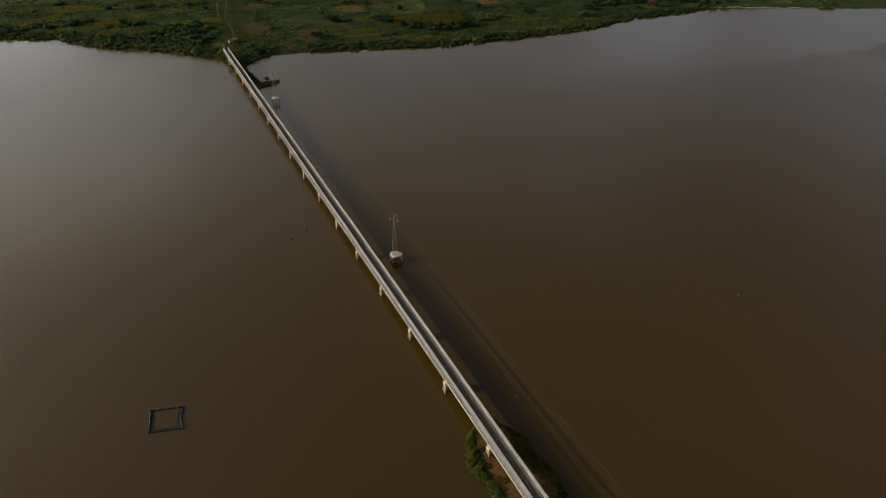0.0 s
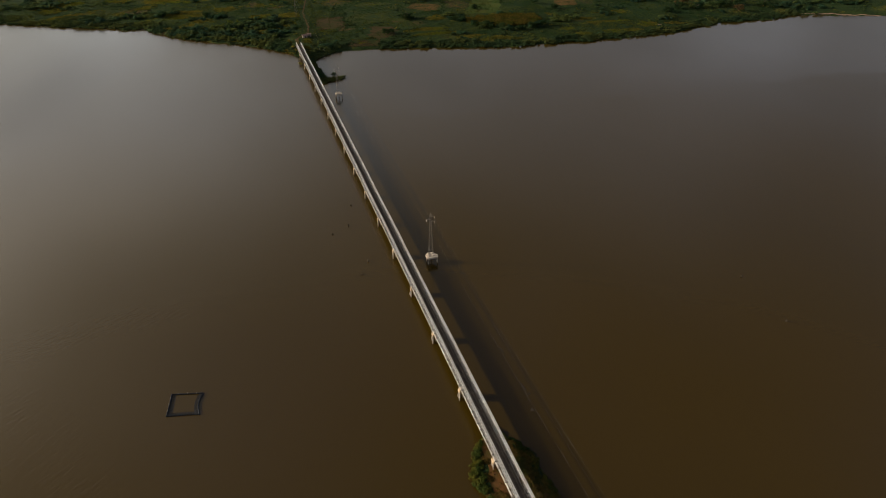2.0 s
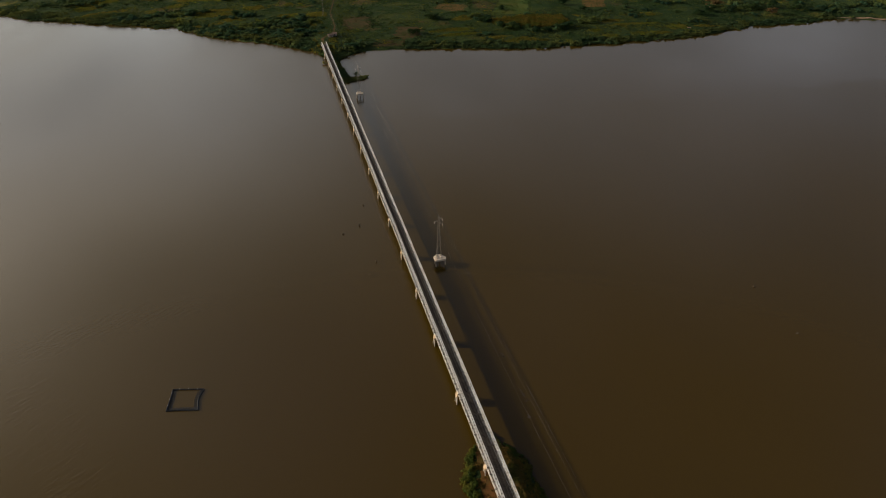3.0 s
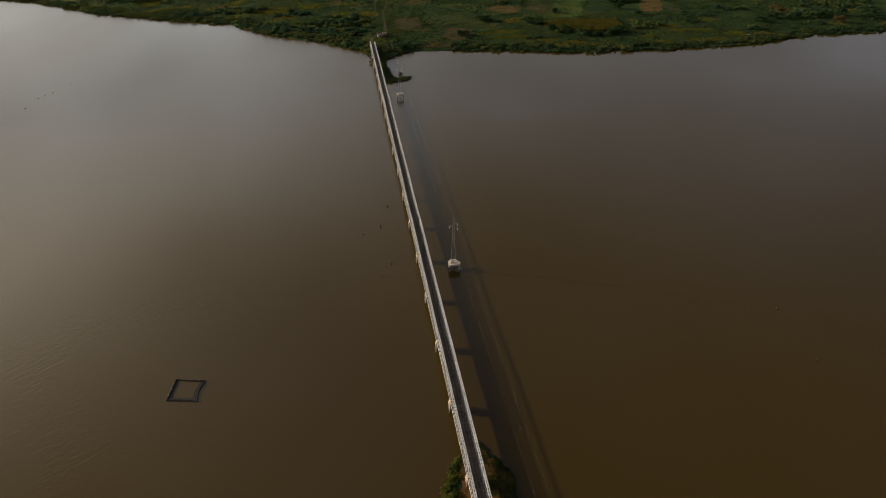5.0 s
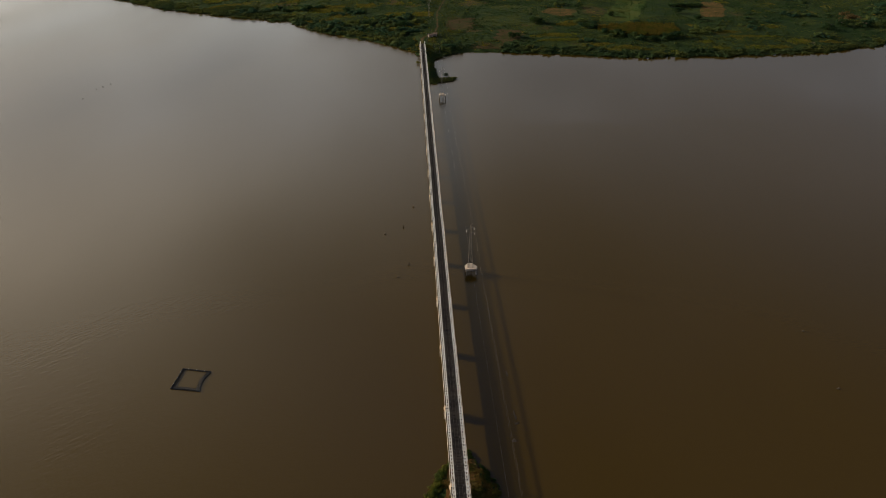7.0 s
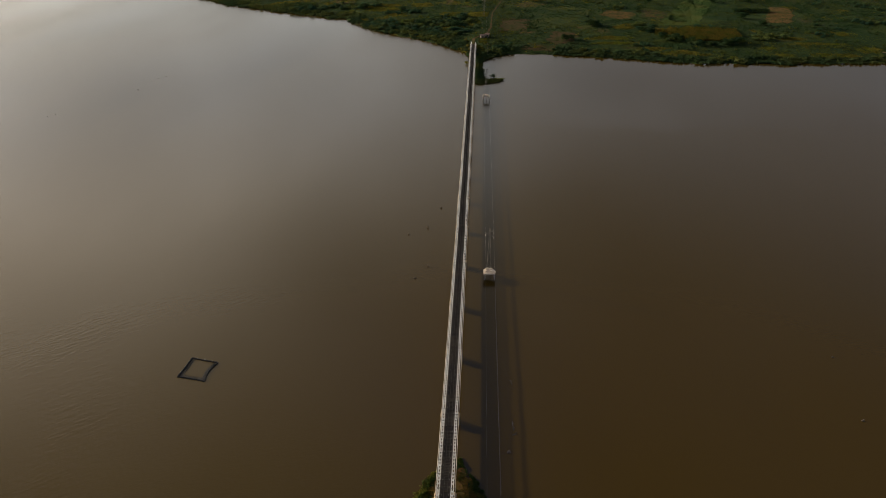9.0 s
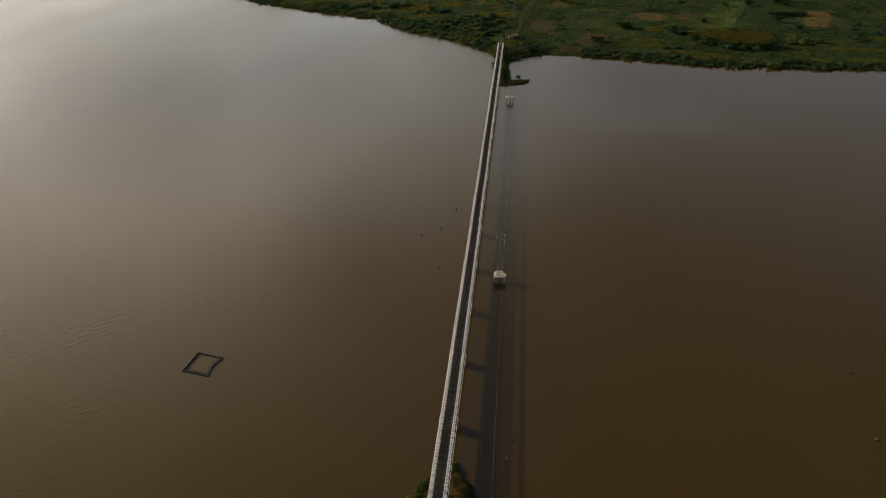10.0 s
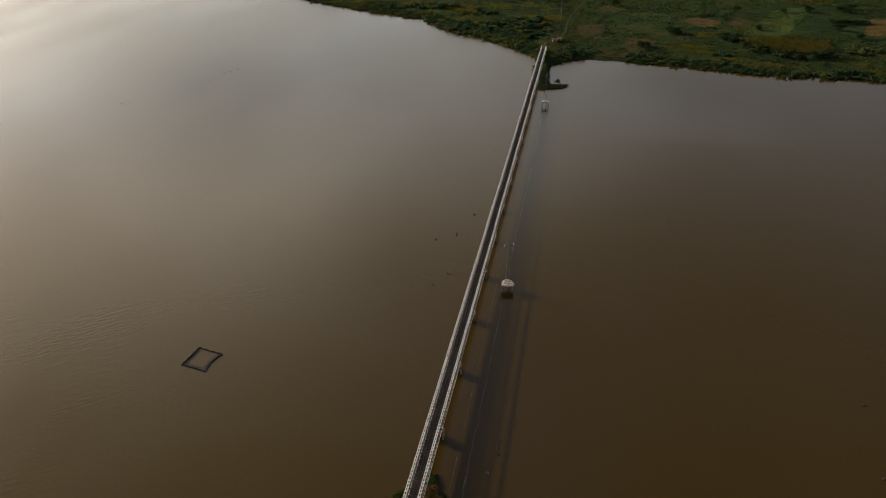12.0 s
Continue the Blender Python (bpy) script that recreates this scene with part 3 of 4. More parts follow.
def build_span():
    root = thing("bridge_span", "pale painted steel panel truss span with dark railway deck", "bridge span", "spans of the long river bridge")
    outer = {k: panel_mesh(k) for k in (-OUT + 0.12, -INN - 0.12, INN + 0.12, OUT - 0.12)}
    rung = Builder().box((-(OUT - INN) / 2 + 0.242, -0.32, ZT - 0.10), ((OUT - INN) / 2 - 0.242, 0.32, ZT - 0.02)).mesh("bracing_frame", PAINT)
    mid = (OUT + INN) / 2
    for i in range(PANELS):
        for x, me in outer.items():
            p = part("truss_panel", me, root, at=pose(0, i * PL, 0))
            if abs(x) < mid:
                for y in (0.78, 2.27):
                    if 0.5 < i * PL + y < SPAN - 0.9:
                        part("bracing_frame", rung, p, at=pose(math.copysign(mid, x), y, 0))
    transom = Builder().box((-OUT - 0.50, -0.09, ZB + 0.24), (OUT + 0.50, 0.09, ZB + 0.30)).box((-OUT - 0.50, -0.03, ZB + 0.30), (OUT + 0.50, 0.03, ZB + 0.6)) \
        .box((-OUT - 0.50, -0.09, ZB + 0.60), (OUT + 0.50, 0.09, ZB + 0.66)).mesh("transom", STEEL)
    raker = {s: Builder().beam((s * 0.9, 0, ZB + 0.86), (s * (INN + 0.02), 0, ZB + 2.1), 0.07).box((min(s * 0.95, s * 1.25), -0.16, ZB + 0.87), (max(s * 0.95, s * 1.25), 0.16, ZB + 0.93))
             .mesh("raker", GALV) for s in (-1, 1)}
    for i in range(PANELS):
        part("transom", transom, root, "dark steel cross girder", at=pose(0, (i + 0.5) * PL, 0))
        for s in (-1, 1):
            part("raker", raker[s], root, "grey raking bracket", at=pose(0, (i + 0.5) * PL, 0))
    part("deck", Builder().box((-1.6, 0.05, ZB + 0.67), (1.6, SPAN - 0.05, ZB + 0.73)).mesh("deck", DECK), root, "dark steel deck plate")
    # unseen lower webs and flanges, added to close gaps in the deck's shadow
    stringer = Builder().box((-0.07, 0.04, ZB + 0.02), (0.07, SPAN - 0.04, ZB + 0.235)).box((-0.03, 0.04, ZB - 0.40), (0.03, SPAN - 0.04, ZB + 0.02)).box((-0.11, 0.04, ZB - 0.44), (0.11, SPAN - 0.04, ZB - 0.40)).mesh("stringer", STEEL)
    for x in (-1.66, -0.48, 0.68, 1.66):
        part("stringer", stringer, root, "dark steel stringer under the deck, deepened unseen to fill its shadow", at=pose(x, 0, 0))
    sleeper = Builder().box((-0.8, -0.11, ZB + 0.731), (0.8, 0.11, ZB + 0.86)).mesh("sleeper", TIMBER)
    count = 54
    for i in range(count):
        part("sleeper", sleeper, root, at=pose(0.1 + 0.03 * math.sin(i * 7.3), (i + 0.5) * SPAN / count, 0, 0, 0, 0.6 * math.sin(i * 3.1)))
    rail = Builder().box((-0.07, 0.02, ZB + 0.86), (0.07, SPAN - 0.02, ZB + 0.88)).box((-0.02, 0.02, ZB + 0.88), (0.02, SPAN - 0.02, ZB + 0.98)) \
        .box((-0.045, 0.02, ZB + 0.98), (0.045, SPAN - 0.02, ZB + 1.02)).mesh("rail", RAIL)
    for x in (-0.43, 0.63):
        part("rail", rail, root, "worn steel rail", at=pose(x, 0, 0))
    pipe = Builder().tube((0, 0.02, ZB + 0.76), (0, SPAN - 0.02, ZB + 0.76), 0.10, n=10).mesh("service_pipe", PIPE, smooth=True)
    for x in (-OUT - 0.40, OUT + 0.40):
        part("service_pipe", pipe, root, "cream service pipe resting on the girder ends", at=pose(x, 0, 0))
    kerb = Builder().box((-0.09, 0.05, ZB + 0.731), (0.09, SPAN - 0.05, ZB + 0.95)).mesh("kerb", TIMBER)
    for x in (-1.4, 1.4):
        part("kerb", kerb, root, at=pose(x, 0, 0))
    return root


def build_pier():
    root = thing("bridge_pier", "pale concrete pier cap on raking piles standing in the river", "bridge pier", "piers of the river bridge")
    cap = Builder().prism([(-3.2, -0.9), (3.2, -0.9), (3.2, 0.9), (-3.2, 0.9)], 3.15, 3.45, 0.10).box((-3.20, -1.0, 3.452), (3.0, 1.0, 4.10))
    part("cap", cap.mesh("cap", CONCRETE, bevel=0.06), root, "pale sunlit concrete crosshead")
    for s in (-1, 1):
        for x0, y0, x1, y1 in ((2.9, -0.7, 3.6, -1.5), (2.9, 0.7, 3.6, 1.5), (2.75, -0.25, 3.3, -0.5), (2.75, 0.25, 3.3, 0.5), (2.0, 0.0, 1.5, 0.0)):
            p = Builder().tube((s * x0, y0, 3.2), (s * x1, y1, -2.5), 0.23, n=12)
            part("leg", p.mesh("leg", WETCON, smooth=True), root, "water-stained concrete pile")
    part("leg", Builder().tube((0, 0, 3.1), (0, 0, -2.5), 0.28, n=12).mesh("leg", WETCON, smooth=True), root)
    block = Builder().box((-0.42, -0.45, 4.10), (0.5, 0.45, 4.6)).mesh("bearing_block", CONCRETE, bevel=0.03)
    for s in (-1, 1):
        part("bearing_block", block, root, at=pose(s * 2.2, 0, 0))
    return root


FIRST, LAST = -7, 15
span = build_span()
span.matrix_basis = pose(XC, FIRST * SPAN, 0)
pier = build_pier()
pier.matrix_basis = pose(XC, FIRST * SPAN, 0)
for k in range(FIRST + 1, LAST + 1):
    copy_thing(span, pose(XC + 0.05 * math.sin(2.1 * k), k * SPAN, 0.025 * math.sin(1.7 * k), 0, 0, 0.1 * math.sin(2.9 * k)))
    copy_thing(pier, pose(XC, k * SPAN, 0))

abutment = thing("abutment", "pale concrete abutment at the far end of the bridge", "abutment", at=pose(XC, 16 * SPAN, 0))
part("seat", Builder().box((-3.1, -0.4, 0.0), (3.1, 2.2, 4.25)).mesh("seat", WETCON, bevel=0.08), abutment)
part("back_wall", Builder().box((-1.6, 0.9, 4.252), (1.6, 2.2, 5.1)).mesh("back_wall", WETCON, bevel=0.05), abutment)
for s in (-1, 1):
    part("wing_wall", Builder().prism([(s * 3.12, 0.3), (s * 3.6, 0.3), (s * 5.0, 7.0), (s * 4.5, 7.0)][::s], 0.5, 4.0).mesh("wing_wall", WETCON), abutment)


# ---------------------------------------------------------------- pylons
def build_mast(zone):
    """A slim four-legged lattice mast, 22 m, with short staggered arms."""
    root = thing("lattice_mast", "slim galvanised lattice power mast with white insulators " + zone, "power mast", "masts of the power line")
    top, base, neck, hz = 21.8, 1.05, 0.38, 15.5

    def half(z):
        return base + (neck - base) * min(z / hz, 1) if z < hz else neck + (0.22 - neck) * (z - hz) / (top - hz)

    for sx in (-1, 1):
        for sy in (-1, 1):
            leg = Builder()
            for a, c in ((0, hz), (hz, top)):
                leg.beam((sx * half(a), sy * half(a), a), (sx * half(c), sy * half(c), c), 0.065)
            part("leg", leg.mesh("leg", GALV), root)
    z, i = 0.0, 0
    while z < top - 0.6:
        step = max(0.9, 2.0 * half(z))
        z1 = min(z + step, top - 0.3)
        a, c = half(z), half(z1)
        for p, q in (((-a, -a), (c, -c)), ((a, -a), (c, c)), ((a, a), (-c, c)), ((-a, a), (-c, -c))) if i % 2 else \
                (((a, -a), (-c, -c)), ((a, a), (c, -c)), ((-a, a), (c, c)), ((-a, -a), (-c, c))):
            part("brace", Builder().beam((*p, z), (*q, z1), 0.028).mesh("brace", GALV), root)
        for p, q in (((-c, -c), (c, -c)), ((c, -c), (c, c)), ((c, c), (-c, c)), ((-c, c), (-c, -c))):
            part("strut", Builder().beam((*p, z1), (*q, z1), 0.026).mesh("strut", GALV), root)
        z, i = z1, i + 1
    part("spike", Builder().tube((0, 0, top - 0.2), (0, 0, top + 0.9), 0.05, 0.02, 6).mesh("spike", GALV), root)
    for s, zz, reach in ((-1, 18.9, 2.0), (1, 20.2, 1.9), (1, 17.6, 1.9)):
        arm = Builder().beam((s * 0.25, -0.2, zz), (s * reach, 0, zz + 0.15), 0.09).beam((s * 0.25, 0.2, zz), (s * reach, 0, zz + 0.15), 0.09) \
            .beam((s * 0.2, 0, zz + 0.9), (s * reach, 0, zz + 0.15), 0.07)
        arm_ob = part("arm", arm.mesh("arm", GALV), root)
        ins = Builder().tube((s * reach, 0, zz + 0.1), (s * reach, 0, zz - 1.1), 0.03, n=6)
        for j in range(6):
            ins.tube((s * reach, 0, zz - 0.15 - 0.15 * j), (s * reach, 0, zz - 0.22 - 0.15 * j), 0.14, 0.08, 8)
        part("insulator", ins.mesh("insulator", GLAZE), arm_ob, "white disc insulator string")
    return root


def build_platform():
    root = thing("pylon_platform", "pale concrete platform on piles carrying a power mast in the river", "platform", "mast platforms in the river")
    plan = [(-2.6, -0.5), (2.6, 0.0), (3.2, 1.8), (1.5, 4.7), (-0.9, 5.5), (-2.8, 3.4)]
    part("slab", Builder().prism(plan, 2.95, 3.75).mesh("slab", CONCRETE2, bevel=0.08), root, "pale weathered concrete slab")
    for x, y in ((-2.0, 0.4), (2.3, 0.8), (-2.1, 3.1), (0.6, 4.5)):
        part("leg", Builder().tube((x, y, 3.0), (x * 1.25, y + (y - 2.2) * 0.3, -2.5), 0.27, n=12).mesh("leg", WETCON, smooth=True), root, "water-stained concrete pile")
    stub = Builder().prism([(-0.5, -0.5), (0.5, -0.5), (0.5, 0.5), (-0.5, 0.5)], 3.75, 4.45, -0.2).mesh("plinth", CONCRETE2, bevel=0.04)
    for x, y in ((-1.25, 1.6), (0.85, 1.6), (-1.25, 3.7), (0.85, 3.7)):
        part("plinth", stub, root, at=pose(x, y, 0))
    return root


platform = build_platform()
platform.matrix_basis = pose(14.2, 134.7, 0)
copy_thing(platform, pose(12.9, 412.5, 0.6))
mast = build_mast("above the river")
mast.matrix_basis = pose(14.0, 137.35, 4.4)
copy_thing(mast, pose(12.7, 415.15, 5.0))
copy_thing(platform, pose(15.3, -142.5, 0))
copy_thing(mast, pose(15.1, -139.85, 4.4))
landmast = copy_thing(mast, pose(10.3, 698, float(height(10.3, 698)) - 0.1, 0, 0, 10))
tagged(landmast, "slim galvanised lattice power mast among green fields")


def cable(p, q, sag):
    """A conductor that hangs from p to q."""
    b, n, p, q = Builder(), 28, Vector(p), Vector(q)
    pts = [p.lerp(q, i / n) - Vector((0, 0, 4 * sag * (i / n) * (1 - i / n))) for i in range(n + 1)]
    for a, c in zip(pts, pts[1:]):
        b.tube(a, c, 0.007, n=6, caps=False)
    thing("power_cable", "thin grey aluminium cable hanging between the power masts", "power cable", "cables of the power line", me=b.mesh("power_cable", ALU, smooth=True))


HANGERS = [(15.1, -139.85, 4.4), (14.0, 137.35, 4.4), (12.7, 415.15, 5.0), (10.3, 698.0, float(height(10.3, 698)) - 0.1)]
for (x0, y0, z0), (x1, y1, z1) in zip(HANGERS, HANGERS[1:]):
    for side, up_to in ((-2.0, 17.8), (1.9, 19.1), (1.9, 16.5)):
        cable((x0 + side, y0, z0 + up_to), (x1 + side, y1, z1 + up_to), 3.6)

# ---------------------------------------------------------------- things on the water
def build_cage():
    root = thing("fish_cage", "square floating fish pen of dark floats and netting on brown water", "fish pen")
    cs = [Vector((-107.2, 57.0, 0)), Vector((-105.7, 69.0, 0)), Vector((-94.2, 66.5, 0)), Vector((-95.7, 54.8, 0))]
    for i in range(4):
        a, b = cs[i], cs[(i + 1) % 4]
        n = 14
        inward = (sum(cs, Vector()) / 4 - (a + b) / 2).normalized()
        bow = 1.1 if i == 2 else 0.15
        pts = [a.lerp(b, j / n) + inward * (bow * math.sin(math.pi * j / n) + 0.08 * math.sin(j * 2.3 + i)) for j in range(n + 1)]
        for j in range(n):
            d = (pts[j + 1] - pts[j]) * 0.495
            m = (pts[j] + pts[j + 1]) / 2
            f = Builder().tube(m - d + Vector((0, 0, 0.08)), m + d + Vector((0, 0, 0.08)), 0.20, n=10)
            part("float", f.mesh("float", NET, smooth=False), root)
        skirt = Builder()
        for j in range(n):
            skirt.beam(pts[j] + Vector((0, 0, 0.36)), pts[j + 1] + Vector((0, 0, 0.36)), 0.10)
            skirt.beam(pts[j] + Vector((0, 0, 0.0)), pts[j] + Vector((0, 0, 0.7)), 0.08)
        part("net_rope", skirt.mesh("net_rope", NET), root)
        if i != 1:
            net, deep = Builder(), (1.7, 0, 1.5, 1.6)[i]
            for j in range(3 * n):
                q = pts[j // 3].lerp(pts[j // 3 + 1], (j % 3) / 3)
                net.beam(q + Vector((0, 0, 0.05)), q + inward * deep + Vector((0, 0, 0.02)), 0.06, 0.03)
            for k in range(1, 6):
                for j in range(n):
                    net.beam(pts[j] + inward * (deep * k / 5) + Vector((0, 0, 0.03)), pts[j + 1] + inward * (deep * k / 5) + Vector((0, 0, 0.03)), 0.06, 0.03)
            part("netting", net.mesh("netting", NET), root, "dark wet netting lying in the water")
        if i in (0, 1):
            for j in (3, 7, 11):
                bu = Builder().tube(pts[j] + Vector((0, 0, 0.3)), pts[j] + Vector((0, 0, 0.75)), 0.20, 0.14, 10)
                part("buoy", bu.mesh("buoy", FLOAT, smooth=False), root, "small pale buoy")
    return root


build_cage()


def stump(x, y, h, lean, fork):
    b = Builder().tube((0, 0, -2), (lean * 0.4, 0, h), 0.34, 0.24, 9)
    if fork:
        b.tube((lean * 0.25, 0, h * 0.55), (0.75, 0.2, h * 0.95), 0.16, 0.08, 7).tube((lean * 0.2, 0, h * 0.4), (-0.6, 0.1, h * 0.7), 0.09, 0.05, 7)
    else:
        b.tube((-0.5, 0.1, 0.05), (0.75, -0.1, 0.15), 0.24, 0.14, 8)
    thing("snag", "dark weathered tree snag sticking out of the river", "snag", "snags in the river", at=pose(x, y, 0), me=b.mesh("snag", WOOD))


for x, y, h, lean, fork in ((-13.0, 212.2, 1.0, 0.8, 0), (-18.7, 187.4, 1.15, 0.4, 1), (-15.7, 146.3, 1.0, -0.5, 1), (-21.2, 134.7, 0.7, 0.8, 0),
                            (-28.4, 179.6, 0.9, 0.2, 0), (147.1, 44.1, 0.8, 0.3, 0), (151.8, 81.3, 0.7, -0.4, 0)):
    stump(x, y, h, lean, fork)

debris = Builder().beam((-0.7, 0, 0.06), (0.1, 1.3, 0.08), 0.22, 0.1).beam((0.1, 1.3, 0.08), (0.6, -0.1, 0.06), 0.18, 0.1).beam((-0.7, 0, 0.07), (0.6, -0.1, 0.07), 0.12, 0.08)
thing("driftwood", "pale three-cornered raft of driftwood on the water", "driftwood", at=pose(20.5, 22.6, 0), me=debris.mesh("driftwood", DRIFT))



def floating_branch(x, y, length, turn, seed):
    """A half-sunk dark branch with twigs, lying on the water."""
    r = np.random.default_rng(seed)
    b = Builder().tube((0, -length / 2, 0.02), (0.2, length / 2, 0.08), 0.13, 0.06, 8)
    for u in r.uniform(-0.45, 0.45, 6):
        side = r.choice((-1, 1))
        b.tube((0.1, u * length, 0.05), (side * r.uniform(0.5, 1.2), u * length + r.uniform(0.2, 0.9), r.uniform(0.04, 0.14)), 0.06, 0.03, 6)
    thing("floating_branch", "dark waterlogged branch drifting beside the bridge", "branch", "branches on the water", at=pose(x, y, -0.04, 0, 0, turn), me=b.mesh("floating_branch", SODDEN, smooth=True))


floating_branch(22.2, 35.8, 4.6, 8, 11)
floating_branch(22.6, 31.8, 2.2, -35, 12)
floating_branch(22.4, 59.5, 3.0, 15, 13)


def water_weed(x, y, size, seed):
    """A drifting tuft: a low ragged mat with stalks standing out of it."""
    r = np.random.default_rng(seed)
    b = Builder()
    for _ in range(9):
        a, d = r.uniform(0, 6.28), size * r.uniform(0.1, 0.5)
        q = Vector((d * math.cos(a), d * 0.7 * math.sin(a), 0))
        b.tube(q + Vector((0, 0, -0.1)), q + Vector((0, 0, r.uniform(0.08, 0.2))), size * 0.22, size * 0.12, 7)
    for _ in range(16):
        a, d = r.uniform(0, 6.28), size * r.uniform(0.05, 0.4)
        q = Vector((d * math.cos(a), d * 0.7 * math.sin(a), 0.1))
        b.tube(q, q + Vector((0.25 * math.cos(a), 0.25 * math.sin(a), r.uniform(0.25, 0.6))), 0.05, 0.02, 5)
    thing("floating_weed", "dark ragged tuft of water weed drifting on the river", "water weed", "tufts of weed on the river", at=pose(x, y, 0), me=b.mesh("floating_weed", SODDEN, smooth=True))


for k, (x, y, size) in enumerate(((-546, 649, 1.0), (-542, 674, 1.3), (-540, 678, 1.2), (-537, 690, 1.4), (-285, 434, 1.2), (-284, 461, 1.1),
                                  (-281, 468, 1.4), (-277, 476, 1.0), (-270, 501, 1.2), (-325, 361, 1.0), (-322, 367, 1.4))):
    water_weed(x, y, size * 0.8, 40 + k)

# ---------------------------------------------------------------- fields and tracks
def patch(name, corners, mat, label, category, kind="structure", rise=0.12, n=44, ragged=2.0):
    """A plot of ground laid over the land between four corners."""
    a, b, c, d = (np.array(p, float) for p in corners)
    u, v = np.meshgrid(np.linspace(0, 1, n), np.linspace(0, 1, n))
    u, v = u[..., None], v[..., None]
    p = (a * (1 - u) + b * u) * (1 - v) + (d * (1 - u) + c * u) * v
    edge = np.minimum(np.minimum(u, 1 - u), np.minimum(v, 1 - v))[..., 0] < 0.01
    p = p + edge[..., None] * ragged * np.stack([waves(p[..., 0], p[..., 1], 31 + j, 22) + 0.6 * waves(p[..., 0], p[..., 1], 35 + j, 6) for j in (0, 1)], -1)
    z = height(p[..., 0], p[..., 1]) + rise
    k = (np.arange(n - 1)[:, None] * n + np.arange(n - 1)[None]).ravel()
    ob = new(name, array_mesh(name, np.concatenate([p, z[..., None]], -1).reshape(-1, 3), np.stack([k, k + 1, k + n + 1, k + n], -1), mat))
    return tagged(ob, label, category, kind=kind)


patch("field_1", [(142, 713), (168, 692), (186, 720), (157, 738)], EARTH, "bare reddish ploughed plot", "field", ragged=3.5)
patch("field_2", [(80, 598), (102, 599), (108, 632), (84, 637)], SOIL, "bare brown trampled plot near the shore", "field", ragged=4)
patch("field_3", [(200, 662), (243, 664), (306, 817), (263, 801)], CROP, "light green crop field", "field", ragged=2)
patch("field_4", [(246, 664), (294, 691), (351, 849), (307, 819)], CROP2, "dark green crop field", "field", ragged=2)
patch("field_5", [(321, 675), (349, 673), (377, 753), (352, 757)], EARTH, "tan fallow plot", "field", ragged=2)
patch("field_6", [(377, 601), (473, 593), (500, 667), (400, 672)], CROP2, "dense dark green crop field", "field", ragged=4)
patch("field_7", [(28, 638), (57, 642), (58, 690), (31, 693)], SOIL, "bare reddish earth beside the track", "field", ragged=5)
patch("field_8", [(63, 650), (126, 656), (140, 757), (67, 753)], CROP3, "dark green field of low crops", "field", ragged=6)
patch("field_9", [(175, 594), (192, 579), (235, 580), (189, 610)], CROP2, "green row crop behind the shore", "field", ragged=1.5)
patch("field_10", [(46, 577), (82, 575), (85, 590), (59, 596)], SOIL, "brown weedy bank by the water", "field", ragged=3)
patch("beach", [(604, 589), (704, 547.5), (744, 531), (640, 578)], SAND, "pale sandy beach at the water's edge", "beach", rise=0.25)
for i, w in enumerate((2.6, 1.9, 1.5, 1.4, 1.2)):
    p, q = Vector((TRACK_X[i], max(TRACK_Y[i], 589))), Vector((TRACK_X[i + 1], TRACK_Y[i + 1] + 1))
    side = (q - p).normalized().orthogonal() * (w / 2)
    patch("track", [p - side, p + side, q + side, q - side], TRACKM, "reddish dirt track leading inland from the bridge", "track", rise=0.2 + 0.02 * i, ragged=0.6)


# ---------------------------------------------------------------- plants
FACES = [(0, 2, 3, 1), (4, 5, 7, 6), (0, 1, 5, 4), (2, 6, 7, 3), (0, 4, 6, 2), (1, 3, 7, 5)]


def clump_template(n, seed, leaf, flat=0.75, noise=0.45, core=False):
    """n leaf sprays over a lumpy dome of radius 1, as quads; core: with the dense inner growth behind them."""
    r = np.random.default_rng(seed)
    lobes = r.normal(size=(6, 3)) * (0.45, 0.45, 0.25) + (0, 0, 0.5)
    size = r.uniform(0.38, 0.62, 6)
    which = r.integers(0, 6, n)
    d = r.normal(size=(n, 3))
    d /= np.linalg.norm(d, axis=1)[:, None]
    d[:, 2] = np.where(d[:, 2] < -0.3, -d[:, 2], d[:, 2])
    c = lobes[which] + d * size[which][:, None] * r.uniform(0.75, 1.08, (n, 1))
    c[:, 2] = np.maximum(c[:, 2] * flat, 0.02)
    nrm = d + r.normal(size=(n, 3)) * noise
    nrm /= np.linalg.norm(nrm, axis=1)[:, None]
    t = np.cross(nrm, r.normal(size=(n, 3)))
    t /= np.linalg.norm(t, axis=1)[:, None]
    s = np.cross(nrm, t)
    a, b = leaf * r.uniform(0.6, 1.3, (n, 1)), leaf * r.uniform(0.4, 0.9, (n, 1))
    quads = np.stack([c - t * a, c - s * b, c + t * a, c + s * b], 1)
    if core:
        cube = np.array([(x, y, z) for z in (-1, 1) for y in (-1, 1) for x in (-1, 1)]) / math.sqrt(3)
        balls = np.concatenate([lobe + (cube * r.uniform(0.65, 1.1, (8, 1)))[FACES] * (0.9 * k) for lobe, k in zip(lobes, size)])
        balls[..., 2] = np.maximum(balls[..., 2] * flat, 0.02)
        quads = np.concatenate([quads, balls])
    return quads


